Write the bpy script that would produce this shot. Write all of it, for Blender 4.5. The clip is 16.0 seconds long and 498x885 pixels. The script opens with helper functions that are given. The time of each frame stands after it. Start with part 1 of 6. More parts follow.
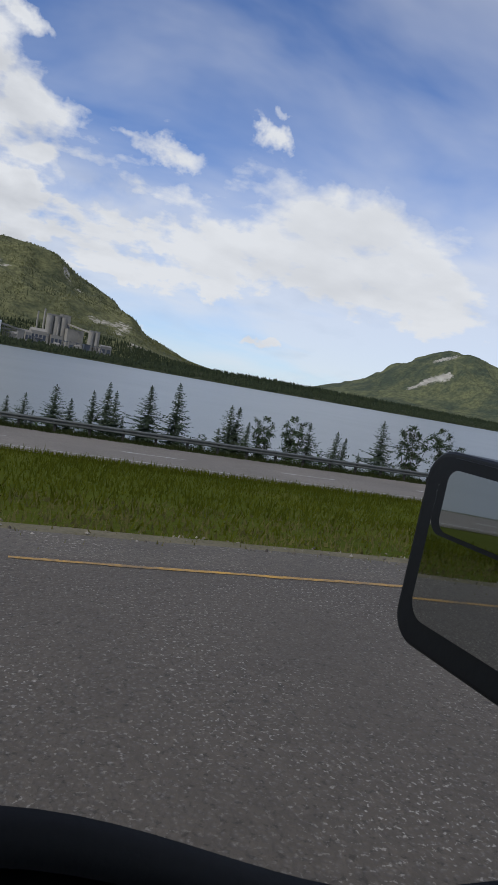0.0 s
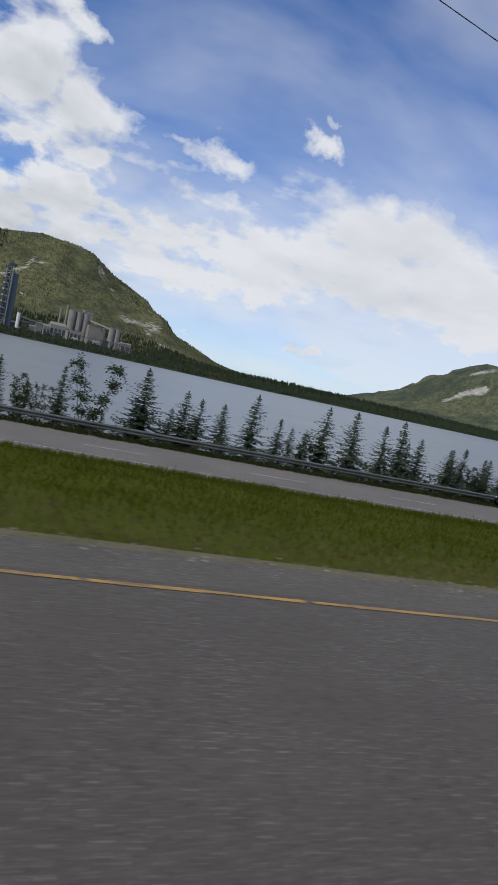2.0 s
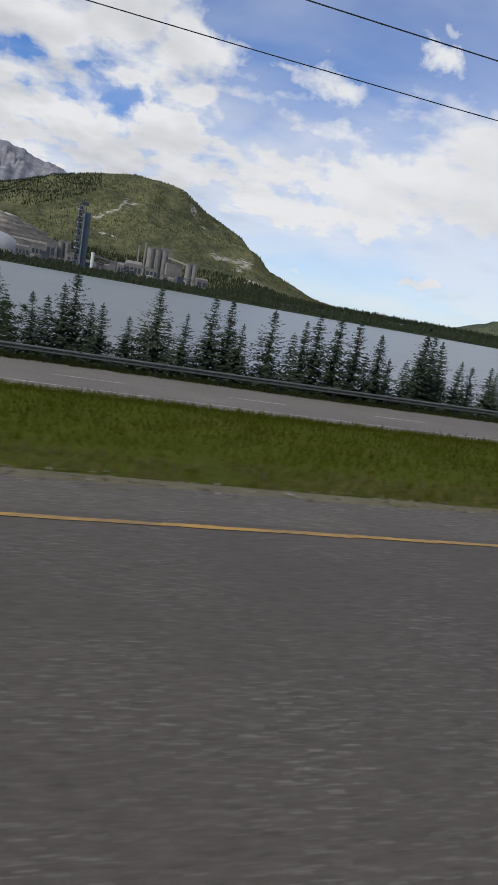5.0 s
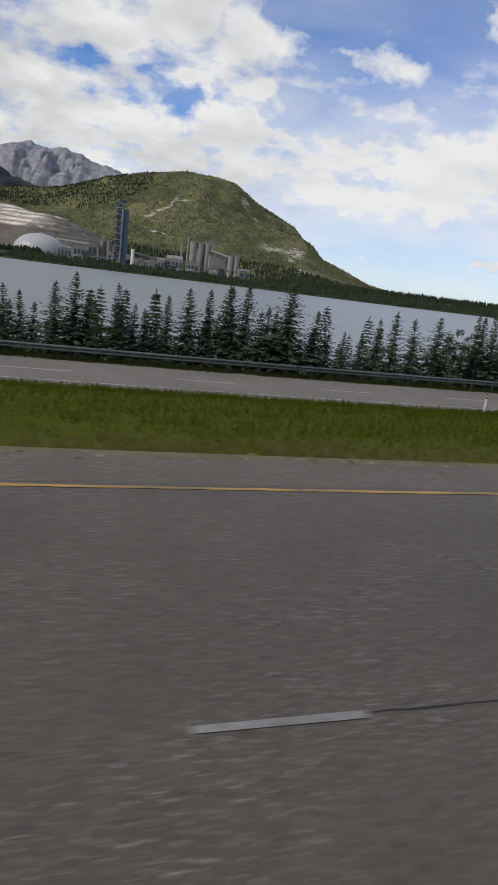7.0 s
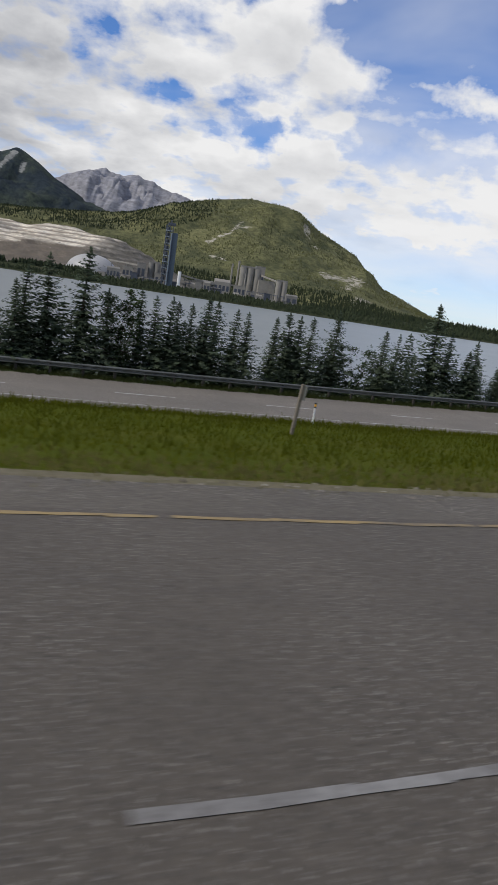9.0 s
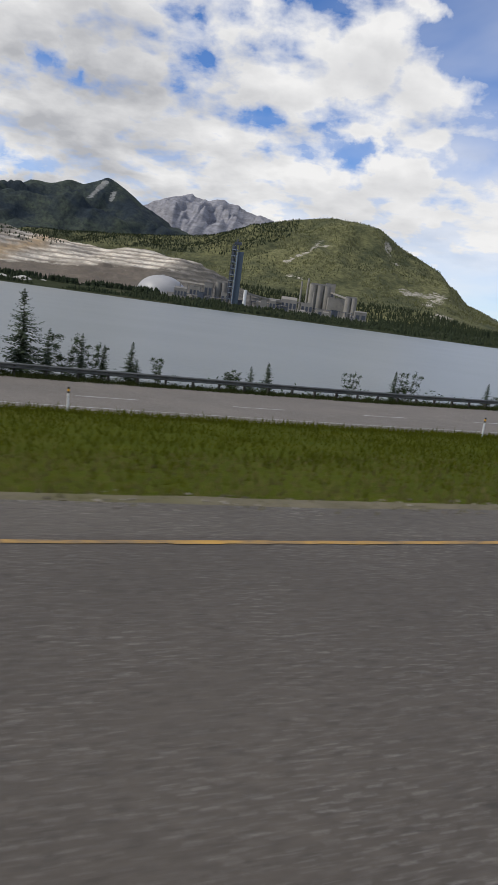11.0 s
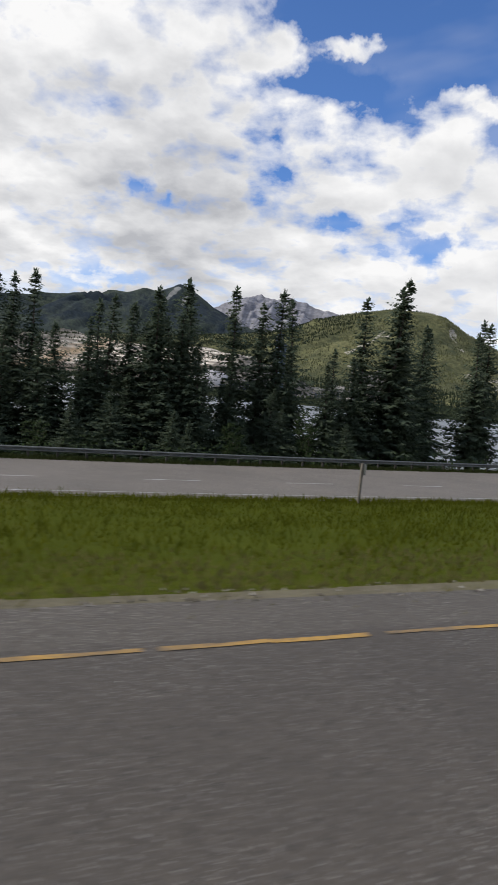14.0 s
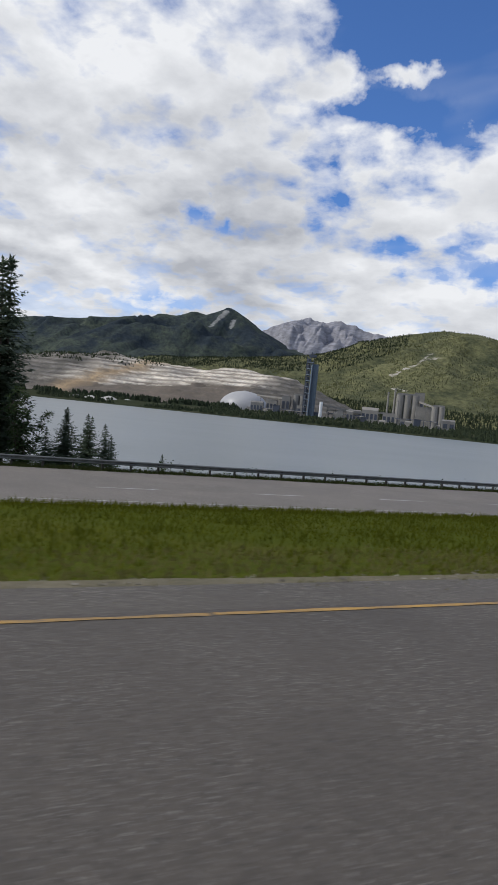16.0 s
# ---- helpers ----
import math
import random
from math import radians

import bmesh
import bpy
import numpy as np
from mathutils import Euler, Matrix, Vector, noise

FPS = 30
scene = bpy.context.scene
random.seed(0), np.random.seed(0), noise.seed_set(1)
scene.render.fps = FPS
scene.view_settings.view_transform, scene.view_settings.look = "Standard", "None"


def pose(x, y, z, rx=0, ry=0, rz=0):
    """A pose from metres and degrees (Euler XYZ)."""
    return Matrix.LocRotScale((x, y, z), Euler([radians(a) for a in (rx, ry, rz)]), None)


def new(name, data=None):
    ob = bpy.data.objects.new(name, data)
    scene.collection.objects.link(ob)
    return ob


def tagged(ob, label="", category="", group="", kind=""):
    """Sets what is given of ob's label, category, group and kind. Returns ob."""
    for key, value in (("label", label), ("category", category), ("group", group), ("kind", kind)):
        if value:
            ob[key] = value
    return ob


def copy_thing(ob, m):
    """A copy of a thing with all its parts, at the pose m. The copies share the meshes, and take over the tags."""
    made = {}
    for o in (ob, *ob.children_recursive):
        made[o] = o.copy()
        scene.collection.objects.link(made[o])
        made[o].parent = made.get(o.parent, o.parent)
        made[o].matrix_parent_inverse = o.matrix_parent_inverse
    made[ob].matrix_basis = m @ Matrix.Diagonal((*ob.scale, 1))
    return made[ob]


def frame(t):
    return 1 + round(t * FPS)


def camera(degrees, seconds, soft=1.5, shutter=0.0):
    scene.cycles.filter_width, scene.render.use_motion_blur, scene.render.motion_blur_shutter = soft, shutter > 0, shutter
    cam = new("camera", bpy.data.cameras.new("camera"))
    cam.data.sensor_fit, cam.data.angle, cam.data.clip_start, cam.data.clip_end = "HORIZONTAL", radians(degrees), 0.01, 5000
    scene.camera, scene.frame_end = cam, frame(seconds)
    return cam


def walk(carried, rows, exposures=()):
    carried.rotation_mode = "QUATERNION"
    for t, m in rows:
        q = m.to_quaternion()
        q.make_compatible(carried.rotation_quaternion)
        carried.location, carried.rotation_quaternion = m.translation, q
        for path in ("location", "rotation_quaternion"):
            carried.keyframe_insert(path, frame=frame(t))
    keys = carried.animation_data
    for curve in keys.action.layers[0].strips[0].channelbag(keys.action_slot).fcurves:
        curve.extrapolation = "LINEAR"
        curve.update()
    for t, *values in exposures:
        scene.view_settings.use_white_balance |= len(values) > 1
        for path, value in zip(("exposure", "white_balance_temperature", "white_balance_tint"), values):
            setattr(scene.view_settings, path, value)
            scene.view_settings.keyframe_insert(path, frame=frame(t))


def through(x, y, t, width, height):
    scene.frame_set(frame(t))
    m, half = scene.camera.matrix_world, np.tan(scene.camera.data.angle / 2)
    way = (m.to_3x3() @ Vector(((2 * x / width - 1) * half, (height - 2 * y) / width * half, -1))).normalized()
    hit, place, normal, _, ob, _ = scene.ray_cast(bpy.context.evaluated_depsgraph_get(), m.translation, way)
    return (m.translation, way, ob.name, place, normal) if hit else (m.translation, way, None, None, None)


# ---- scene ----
# A lakeside divided highway seen from the side window of a moving lorry.
# s: metres along the carriageway, left: metres to the left of its base line.

# ---- camera ----
SPEED = 28.0
EYE = 2.0
ROWS = [
    (0.0, -0.92, -19.38, -4.99, -10.15),
    (0.1, -0.89, -19.12, -4.94, -10.28),
    (0.5, -0.76, -18.06, -4.73, -10.91),
    (1.0, -0.59, -17.45, -4.61, -12.37),
    (1.5, -0.43, -18.49, -4.40, -12.21),
    (2.0, -0.24, -19.17, -5.08, -12.38),
    (2.5, -0.06, -19.59, -5.74, -12.10),
    (3.0, 0.13, -19.08, -7.05, -12.28),
    (3.5, 0.31, -17.53, -10.69, -12.46),
    (4.0, 0.29, -16.90, -11.66, -11.89),
    (4.5, 0.27, -16.66, -11.65, -10.80),
    (5.3, 0.05, -16.75, -12.10, -9.50),
    (6.2, -0.33, -17.20, -13.00, -7.90),
    (7.0, -0.49, -17.63, -13.26, -6.89),
    (7.5, -0.38, -18.62, -12.20, -6.77),
    (8.0, -0.27, -19.31, -11.74, -7.80),
    (8.5, -0.16, -19.40, -11.61, -8.01),
    (9.0, -0.05, -19.33, -11.79, -8.52),
    (9.9, 0.12, -19.30, -11.70, -8.50),
    (10.7, 0.30, -19.45, -11.30, -7.90),
    (11.5, 0.45, -19.64, -10.78, -7.29),
    (12.0, 0.63, -19.68, -10.39, -7.44),
    (12.5, 0.81, -20.22, -9.39, -5.48),
    (13.0, 0.84, -21.09, -6.38, -5.26),
    (13.5, 0.88, -22.54, -4.76, -4.98),
    (14.0, 0.77, -23.50, -4.02, -5.32),
    (14.5, 0.46, -24.38, -3.33, -6.75),
    (15.0, 0.14, -24.98, -2.81, -6.88),
    (15.5, -0.14, -24.87, -2.92, -6.69),
    (16.0, -0.42, -25.01, -2.48, -5.69),
]
TURNS = [0.00, 5.62, 14.64, 26.57, 38.73, 49.02]

BEND = np.polyfit(np.linspace(0, 1, 6), TURNS, 5)
LEN = SPEED * 16.0


def heading(s):
    """Heading of the carriageway in radians, from +x to the left."""
    u = min(max(s / LEN, 0.0), 1.0)
    return math.radians(float(np.polyval(BEND, u)))


STEP = 2.0
_base = [(0.0, 0.0)]
for _i in range(600):
    _a = heading((_i + 0.5) * STEP)
    _base.append((_base[-1][0] + STEP * math.cos(_a), _base[-1][1] + STEP * math.sin(_a)))


def base(s):
    if s <= 0:
        a = heading(0)
        return s * math.cos(a), s * math.sin(a)
    i = min(int(s / STEP), len(_base) - 2)
    u = s / STEP - i
    return (_base[i][0] + u * (_base[i + 1][0] - _base[i][0]), _base[i][1] + u * (_base[i + 1][1] - _base[i][1]))


def at(s, left, z=0.0):
    """World place of a point by the carriageway's own measures."""
    x, y = base(s)
    a = heading(s)
    return Vector((x - math.sin(a) * left, y + math.cos(a) * left, z))


cam = camera(40.24, 16.0, soft=1.5, shutter=0.09)
path = []
for t, left, turn, pitch, roll in ROWS:
    p = at(SPEED * t, left, EYE)
    path.append((t, pose(p.x, p.y, p.z, 90 + pitch, roll, math.degrees(heading(SPEED * t)) + turn)))
path.insert(0, (-1 / FPS, path[0][1]))
walk(cam, path, [(0.0, -0.38, 6100, 10), (3.5, -0.32, 6150, 10), (7.0, -0.26, 6450, 10), (9.2, -0.20, 6450, 10), (12.0, -0.13, 6500, 10), (14.5, -0.04, 6450, 10), (16.0, -0.18, 6250, 10)])

# ---- sky and sun ----
SUN_TO = Vector((-0.75, -0.45, 0.80)).normalized()
world = bpy.data.worlds.new("world")
scene.world = world
world.use_nodes = True


class Nodes:
    """Short hand for node trees."""

    def __init__(self, tree):
        self.tree = tree

    def add(self, kind, **props):
        n = self.tree.nodes.new(kind)
        for key, value in props.items():
            if key == "ins":
                for name, v in value.items():
                    if isinstance(v, bpy.types.NodeSocket):
                        self.tree.links.new(v, n.inputs[name])
                    else:
                        n.inputs[name].default_value = v
            else:
                setattr(n, key, value)
        return n

    def math(self, op, a, b=0.0, c=0.0, clamp=False):
        return self.add("ShaderNodeMath", operation=op, use_clamp=clamp, ins={0: a, 1: b, 2: c}).outputs[0]

    def noise(self, vec, scale, detail=4.0, rough=0.55, dist=0.0):
        return self.add("ShaderNodeTexNoise", ins={"Vector": vec, "Scale": scale, "Detail": detail, "Roughness": rough, "Distortion": dist}).outputs["Fac"]

    def ramp(self, fac, stops):
        n = self.add("ShaderNodeValToRGB", ins={"Fac": fac})
        e = n.color_ramp.elements
        while len(e) < len(stops):
            e.new(0.5)
        for el, (p, c) in zip(e, stops):
            el.position = p
            el.color = (*c, 1) if isinstance(c, tuple) else (c, c, c, 1)
        return n.outputs["Color"]

    def mix(self, fac, a, b, blend="MIX"):
        n = self.add("ShaderNodeMix", data_type="RGBA", blend_type=blend)
        for sock, v in ((n.inputs["Factor"], fac), (n.inputs[6], a), (n.inputs[7], b)):
            if isinstance(v, bpy.types.NodeSocket):
                self.tree.links.new(v, sock)
            else:
                sock.default_value = v if not isinstance(v, tuple) else (*v, 1)
        return n.outputs[2]


world.node_tree.nodes.clear()
W = Nodes(world.node_tree)
sky = W.add("ShaderNodeTexSky", sky_type="NISHITA", sun_disc=False, sun_elevation=math.asin(SUN_TO.z),
            sun_rotation=math.atan2(SUN_TO.x, SUN_TO.y), altitude=1300.0, air_density=1.0, dust_density=0.6, ozone_density=1.6)
way = W.add("ShaderNodeTexCoord").outputs["Generated"]
xyz = W.add("ShaderNodeSeparateXYZ", ins={0: way})
up = xyz.outputs[2]
high = W.math("ADD", W.math("MAXIMUM", up, 0.0), 0.27)
plane = W.add("ShaderNodeCombineXYZ", ins={0: W.math("DIVIDE", xyz.outputs[0], high), 1: W.math("DIVIDE", xyz.outputs[1], high), 2: 0.0}).outputs[0]
wobble = W.add("ShaderNodeTexNoise", ins={"Vector": way, "Scale": 11.0, "Detail": 5.0, "Roughness": 0.6})
# azimuth and elevation in degrees, a little bent so that no cloud keeps a smooth outline
azimuth = W.math("MULTIPLY", W.math("ARCTAN2", xyz.outputs[1], xyz.outputs[0]), 57.2958)
elevation = W.math("MULTIPLY", W.math("ARCSINE", up), 57.2958)
spot = W.add("ShaderNodeCombineXYZ", ins={0: azimuth, 1: elevation, 2: 0.0}).outputs[0]
spot = W.add("ShaderNodeVectorMath", operation="MULTIPLY_ADD", ins={0: wobble.outputs["Color"], 1: (10.0, 6.0, 0.0), 2: spot}).outputs[0]
spot = W.add("ShaderNodeVectorMath", operation="SUBTRACT", ins={0: spot, 1: (5.0, 3.0, 0.0)}).outputs[0]
# cloud sheets, blue openings and single puffs: azimuth, elevation, half width, half height in degrees, weight
SHEETS = [(113, 11, 20, 6.5, 0.20), (126, 21, 13, 13, 0.22), (101, 18.5, 7.5, 4.2, 0.15), (64, 12.5, 13, 4.0, 0.36), (57, 8.0, 9, 3.5, 0.36), (84, 8.6, 9, 3.2, 0.25), (74, 9.5, 9, 2.6, 0.29),
          (94, 16.0, 6, 5.0, 0.14), (95, 9.4, 8, 2.6, 0.20), (100, 29.0, 12, 5.5, -0.30), (83, 24.5, 13, 5.0, -0.24), (86.5, 19.5, 5, 4.5, -0.18), (97, 24.8, 7, 2.6, -0.18), (76, 14.0, 6, 1.6, -0.08), (70, 4.6, 12, 1.8, -0.08), (61, 26, 10, 8, -0.20), (66, 19.5, 5, 2.5, -0.12)]
OPENINGS = [(95.0, 12.6, 2.6, 1.6, -0.44), (102.9, 14.4, 2.2, 1.6, -0.30), (99.0, 14.1, 2.4, 0.9, -0.24), (109.0, 17.4, 1.9, 2.2, -0.25), (109.9, 21.0, 1.6, 2.4, -0.18), (105.0, 24.0, 4.2, 1.5, -0.22),
            (116.6, 14.8, 1.2, 1.0, -0.26), (119.6, 16.0, 1.3, 1.0, -0.26), (121.8, 8.2, 5.0, 1.0, -0.40), (119.0, 26.4, 2.6, 1.0, -0.10), (115.0, 23.8, 2.2, 1.0, -0.14), (88.3, 9.8, 2.8, 1.0, -0.20),
            (98.0, 20.8, 1.8, 1.0, -0.16), (106.0, 20.0, 1.6, 1.2, -0.18), (97.5, 15.6, 2.2, 1.2, -0.28), (84.5, 12.2, 4.5, 0.8, -0.20), (81.0, 9.0, 3.0, 0.6, -0.14), (99.5, 12.2, 1.4, 0.8, -0.16)]
PUFFS = [(96.4, 18.9, 2.8, 2.2, 0.16), (93.9, 22.7, 3.2, 0.9, 0.24), (91.1, 17.2, 3.4, 1.6, 0.16), (92.2, 14.4, 4.0, 1.1, 0.20), (91.9, 11.3, 2.6, 1.8, 0.34), (80.4, 16.5, 3.4, 0.9, 0.27), (72.6, 19.6, 1.5, 1.1, 0.34),
         (72.7, 21.8, 1.0, 0.5, 0.18), (72.5, 17.1, 1.2, 0.7, 0.05), (79.8, 13.6, 3.2, 1.0, 0.16), (69.8, 3.3, 1.9, 0.6, 0.36), (82.0, 6.6, 2.2, 0.7, 0.18), (73.6, 7.2, 2.2, 0.8, 0.18), 
         (109.8, 26.1, 4.0, 2.0, 0.42), (102.6, 26.6, 2.3, 0.8, 0.38), (92.6, 22.9, 2.6, 1.0, 0.16)]


def gathered(start, spots):
    total = start
    for az, el, wide, tall, weight in spots:
        off = W.add("ShaderNodeVectorMath", operation="MULTIPLY_ADD", ins={0: spot, 1: (1 / wide, 1 / tall, 0.0), 2: (-az / wide, -el / tall, 0.0)}).outputs[0]
        far = W.add("ShaderNodeVectorMath", operation="LENGTH", ins={0: off}).outputs["Value"]
        near = W.add("ShaderNodeMapRange", interpolation_type="SMOOTHSTEP", ins={"Value": far, "From Min": 1.5, "From Max": 0.1, "To Min": 0.0, "To Max": weight})
        total = W.math("ADD", total, near.outputs[0])
    return total


puffs = W.noise(plane, 4.6, 10.0, 0.56, 0.1)
broad = W.math("MINIMUM", gathered(W.math("MULTIPLY", W.math("MAXIMUM", xyz.outputs[0], -0.3), -0.24), SHEETS), 0.24)
gaps = W.math("MULTIPLY", gathered(0.0, OPENINGS), 0.80)
bias = gathered(W.math("ADD", broad, gaps), PUFFS)
bias = W.math("MAXIMUM", W.math("MINIMUM", bias, 0.30), -0.34)
billows = W.noise(plane, 13.0, 6.0, 0.52, 0.2)
# eastern sheets are smoother than the western cumulus
torn = W.math("MINIMUM", W.math("MAXIMUM", W.math("MULTIPLY_ADD", xyz.outputs[0], -1.1, 0.80), 0.42), 1.0)
rough = W.math("ADD", W.math("SUBTRACT", puffs, 0.5), W.math("MULTIPLY_ADD", billows, 0.62, -0.31))
dens = W.math("ADD", W.math("MULTIPLY_ADD", rough, torn, 0.50), bias)
cover = W.ramp(dens, [(0.42, 0.0), (0.54, 0.50), (0.70, 1.0)])
wisps = W.noise(W.add("ShaderNodeMapping", ins={"Vector": plane, "Rotation": (0, 0, 0.5), "Scale": (0.9, 1.5, 1)}).outputs[0], 1.3, 5.0, 0.5, 0.3)
haze = W.math("MULTIPLY", W.math("SUBTRACT", 1.0, W.math("DIVIDE", W.math("ABSOLUTE", W.math("SUBTRACT", up, 0.12)), 0.19), 0.0, True), 0.50)
east = W.math("MULTIPLY", W.math("MAXIMUM", W.math("SUBTRACT", xyz.outputs[0], 0.18), 0.0), 0.48)
veil = W.math("MULTIPLY", W.ramp(W.math("ADD", W.math("ADD", wisps, east), W.math("MULTIPLY_ADD", gaps, 0.75, haze)), [(0.46, 0.0), (0.98, 1.0)]), 0.76)
allcloud = W.math("MAXIMUM", cover, veil)
# tops catch the light, bases and thick middles are grey; more so in the west
above = W.noise(W.add("ShaderNodeVectorMath", operation="MULTIPLY", ins={0: plane, 1: (0.945, 0.945, 1.0)}).outputs[0], 4.6, 5.0, 0.5, 0.1)
under = W.math("MULTIPLY", W.math("SUBTRACT", above, W.noise(plane, 4.6, 5.0, 0.5, 0.1)), 1.4)
thick = W.math("MULTIPLY", W.math("SUBTRACT", dens, 0.66), 1.1)
west = W.math("MULTIPLY_ADD", xyz.outputs[0], -1.6, 0.30, True)
relief = W.math("ADD", W.math("ADD", under, thick), W.math("MULTIPLY", W.math("SUBTRACT", W.noise(plane, 1.5, 3.0, 0.5), 0.44), 2.2))
relief = W.math("MULTIPLY", relief, W.math("MULTIPLY_ADD", west, 0.75, 0.30))
relief = W.math("ADD", relief, W.math("MULTIPLY", west, 0.16))
shade = W.ramp(relief, [(0.0, (0.99, 0.985, 0.98)), (0.18, (0.87, 0.87, 0.875)), (0.80, (0.50, 0.51, 0.54))])
sky_lit = W.mix(1.0, sky.outputs[0], (0.080, 0.113, 0.162), "MULTIPLY")
colour = W.mix(allcloud, sky_lit, shade)
back = W.add("ShaderNodeBackground", ins={"Color": colour, "Strength": 1.0})
out = W.add("ShaderNodeOutputWorld", ins={"Surface": back.outputs[0]})

sun = new("sun", bpy.data.lights.new("sun", "SUN"))
sun.data.energy, sun.data.angle, sun.data.color = 2.8, radians(1.0), (1.0, 0.95, 0.87)
sun.rotation_euler = SUN_TO.to_track_quat("Z", "Y").to_euler()


# ---- materials ----
def material(name, rough=0.8, metal=0.0, spec=0.5):
    m = bpy.data.materials.new(name)
    m.use_nodes = True
    n = Nodes(m.node_tree)
    b = m.node_tree.nodes["Principled BSDF"]
    b.inputs["Roughness"].default_value = rough
    b.inputs["Metallic"].default_value = metal
    b.inputs["Specular IOR Level"].default_value = spec
    return m, n, b


def place(n):
    """Object-space position in metres."""
    return n.add("ShaderNodeNewGeometry").outputs["Position"]


def bump(n, b, height, strength, distance=0.02):
    node = n.add("ShaderNodeBump", ins={"Height": height, "Strength": strength, "Distance": distance})
    n.tree.links.new(node.outputs[0], b.inputs["Normal"])


def plain(name, colour, rough=0.7, metal=0.0, wear=0.25, scale=3.0, fine=40.0, relief=0.15):
    """Paint, metal, wood and the like: one colour with grain and wear at two scales."""
    m, n, b = material(name, rough, metal)
    p = n.add("ShaderNodeTexCoord").outputs["Object"]
    big, small = n.noise(p, scale, 4), n.noise(p, fine, 3)
    f = n.math("ADD", n.math("MULTIPLY", big, 0.65), n.math("MULTIPLY", small, 0.35))
    lo = tuple(c * (1 - wear) for c in colour)
    hi = tuple(min(c * (1 + wear), 1) for c in colour)
    n.tree.links.new(n.ramp(f, [(0.3, lo), (0.7, hi)]), b.inputs["Base Color"])
    bump(n, b, small, relief, 0.005)
    return m


def asphalt(name, tone):
    m, n, b = material(name, 0.85)
    p = place(n)
    grit, spots = n.noise(p, 38.0, 3, 0.7), n.noise(p, 7.0, 5, 0.65)
    broad = n.noise(n.add("ShaderNodeMapping", ins={"Vector": p, "Scale": (0.12, 0.12, 0.12)}).outputs[0], 2.0, 4)
    vor = n.add("ShaderNodeTexVoronoi", ins={"Vector": p, "Scale": 26.0}).outputs["Distance"]
    stones = n.ramp(n.math("ADD", vor, n.math("MULTIPLY", grit, 0.5)), [(0.25, 0.9), (0.5, 0.15), (0.75, 0.0)])
    base_c = n.ramp(n.math("ADD", n.math("MULTIPLY", broad, 0.5), n.math("MULTIPLY", spots, 0.5)), [(0.35, tuple(c * 0.78 for c in tone)), (0.65, tuple(c * 1.2 for c in tone))])
    coarse = n.ramp(n.noise(p, 0.9, 3, 0.5), [(0.38, 0.25), (0.62, 1.0)])
    worn = n.math("MULTIPLY", n.ramp(n.noise(p, 13.0, 4, 0.7), [(0.54, 0.0), (0.74, 0.42)]), coarse)
    chips = n.ramp(n.noise(p, 30.0, 3, 0.6), [(0.585, 0.0), (0.66, 1.0)])
    pits = n.ramp(n.noise(p, 17.0, 3, 0.7, 0.3), [(0.34, 0.6), (0.44, 0.0)])
    col = n.mix(worn, base_c, tuple(min(1, c * 2.6) for c in tone))
    col = n.mix(pits, col, tuple(c * 0.3 for c in tone))
    n.tree.links.new(n.mix(n.math("MULTIPLY", n.math("MULTIPLY", chips, 0.55), coarse), n.mix(n.math("MULTIPLY", stones, 0.35), col, (0.24, 0.225, 0.21)), (0.44, 0.41, 0.36)), b.inputs["Base Color"])
    bump(n, b, n.math("ADD", grit, vor), 0.5, 0.012)
    return m


def grassy(name, low, high, dry, scale=0.35):
    m, n, b = material(name, 1.0, 0.0, 0.05)
    p = place(n)
    a, c, d = n.noise(p, scale, 5, 0.6), n.noise(p, scale * 14, 4, 0.65), n.noise(p, scale * 0.35, 3)
    col = n.ramp(n.math("ADD", n.math("MULTIPLY", a, 0.5), n.math("MULTIPLY", c, 0.5)), [(0.3, low), (0.65, high)])
    n.tree.links.new(n.mix(n.ramp(n.math("ADD", n.math("MULTIPLY", d, 0.6), n.math("MULTIPLY", c, 0.4)), [(0.52, 0.0), (0.68, 0.7)]), col, dry), b.inputs["Base Color"])
    bump(n, b, c, 0.5, 0.06)
    return m


def leafy(name, lo, hi, through=0.25):
    m, n, b = material(name, 0.9, 0.0, 0.08)
    r = n.add("ShaderNodeObjectInfo").outputs["Random"]
    isl = n.add("ShaderNodeNewGeometry").outputs["Random Per Island"]
    f = n.math("ADD", n.math("MULTIPLY", r, 0.4), n.math("MULTIPLY", isl, 0.6))
    n.tree.links.new(n.ramp(f, [(0.0, lo), (1.0, hi)]), b.inputs["Base Color"])
    tr = n.add("ShaderNodeBsdfTranslucent", ins={"Color": (*hi, 1)})
    mx = n.add("ShaderNodeMixShader", ins={0: through, 1: b.outputs[0], 2: tr.outputs[0]})
    n.tree.links.new(mx.outputs[0], m.node_tree.nodes["Material Output"].inputs[0])
    return m


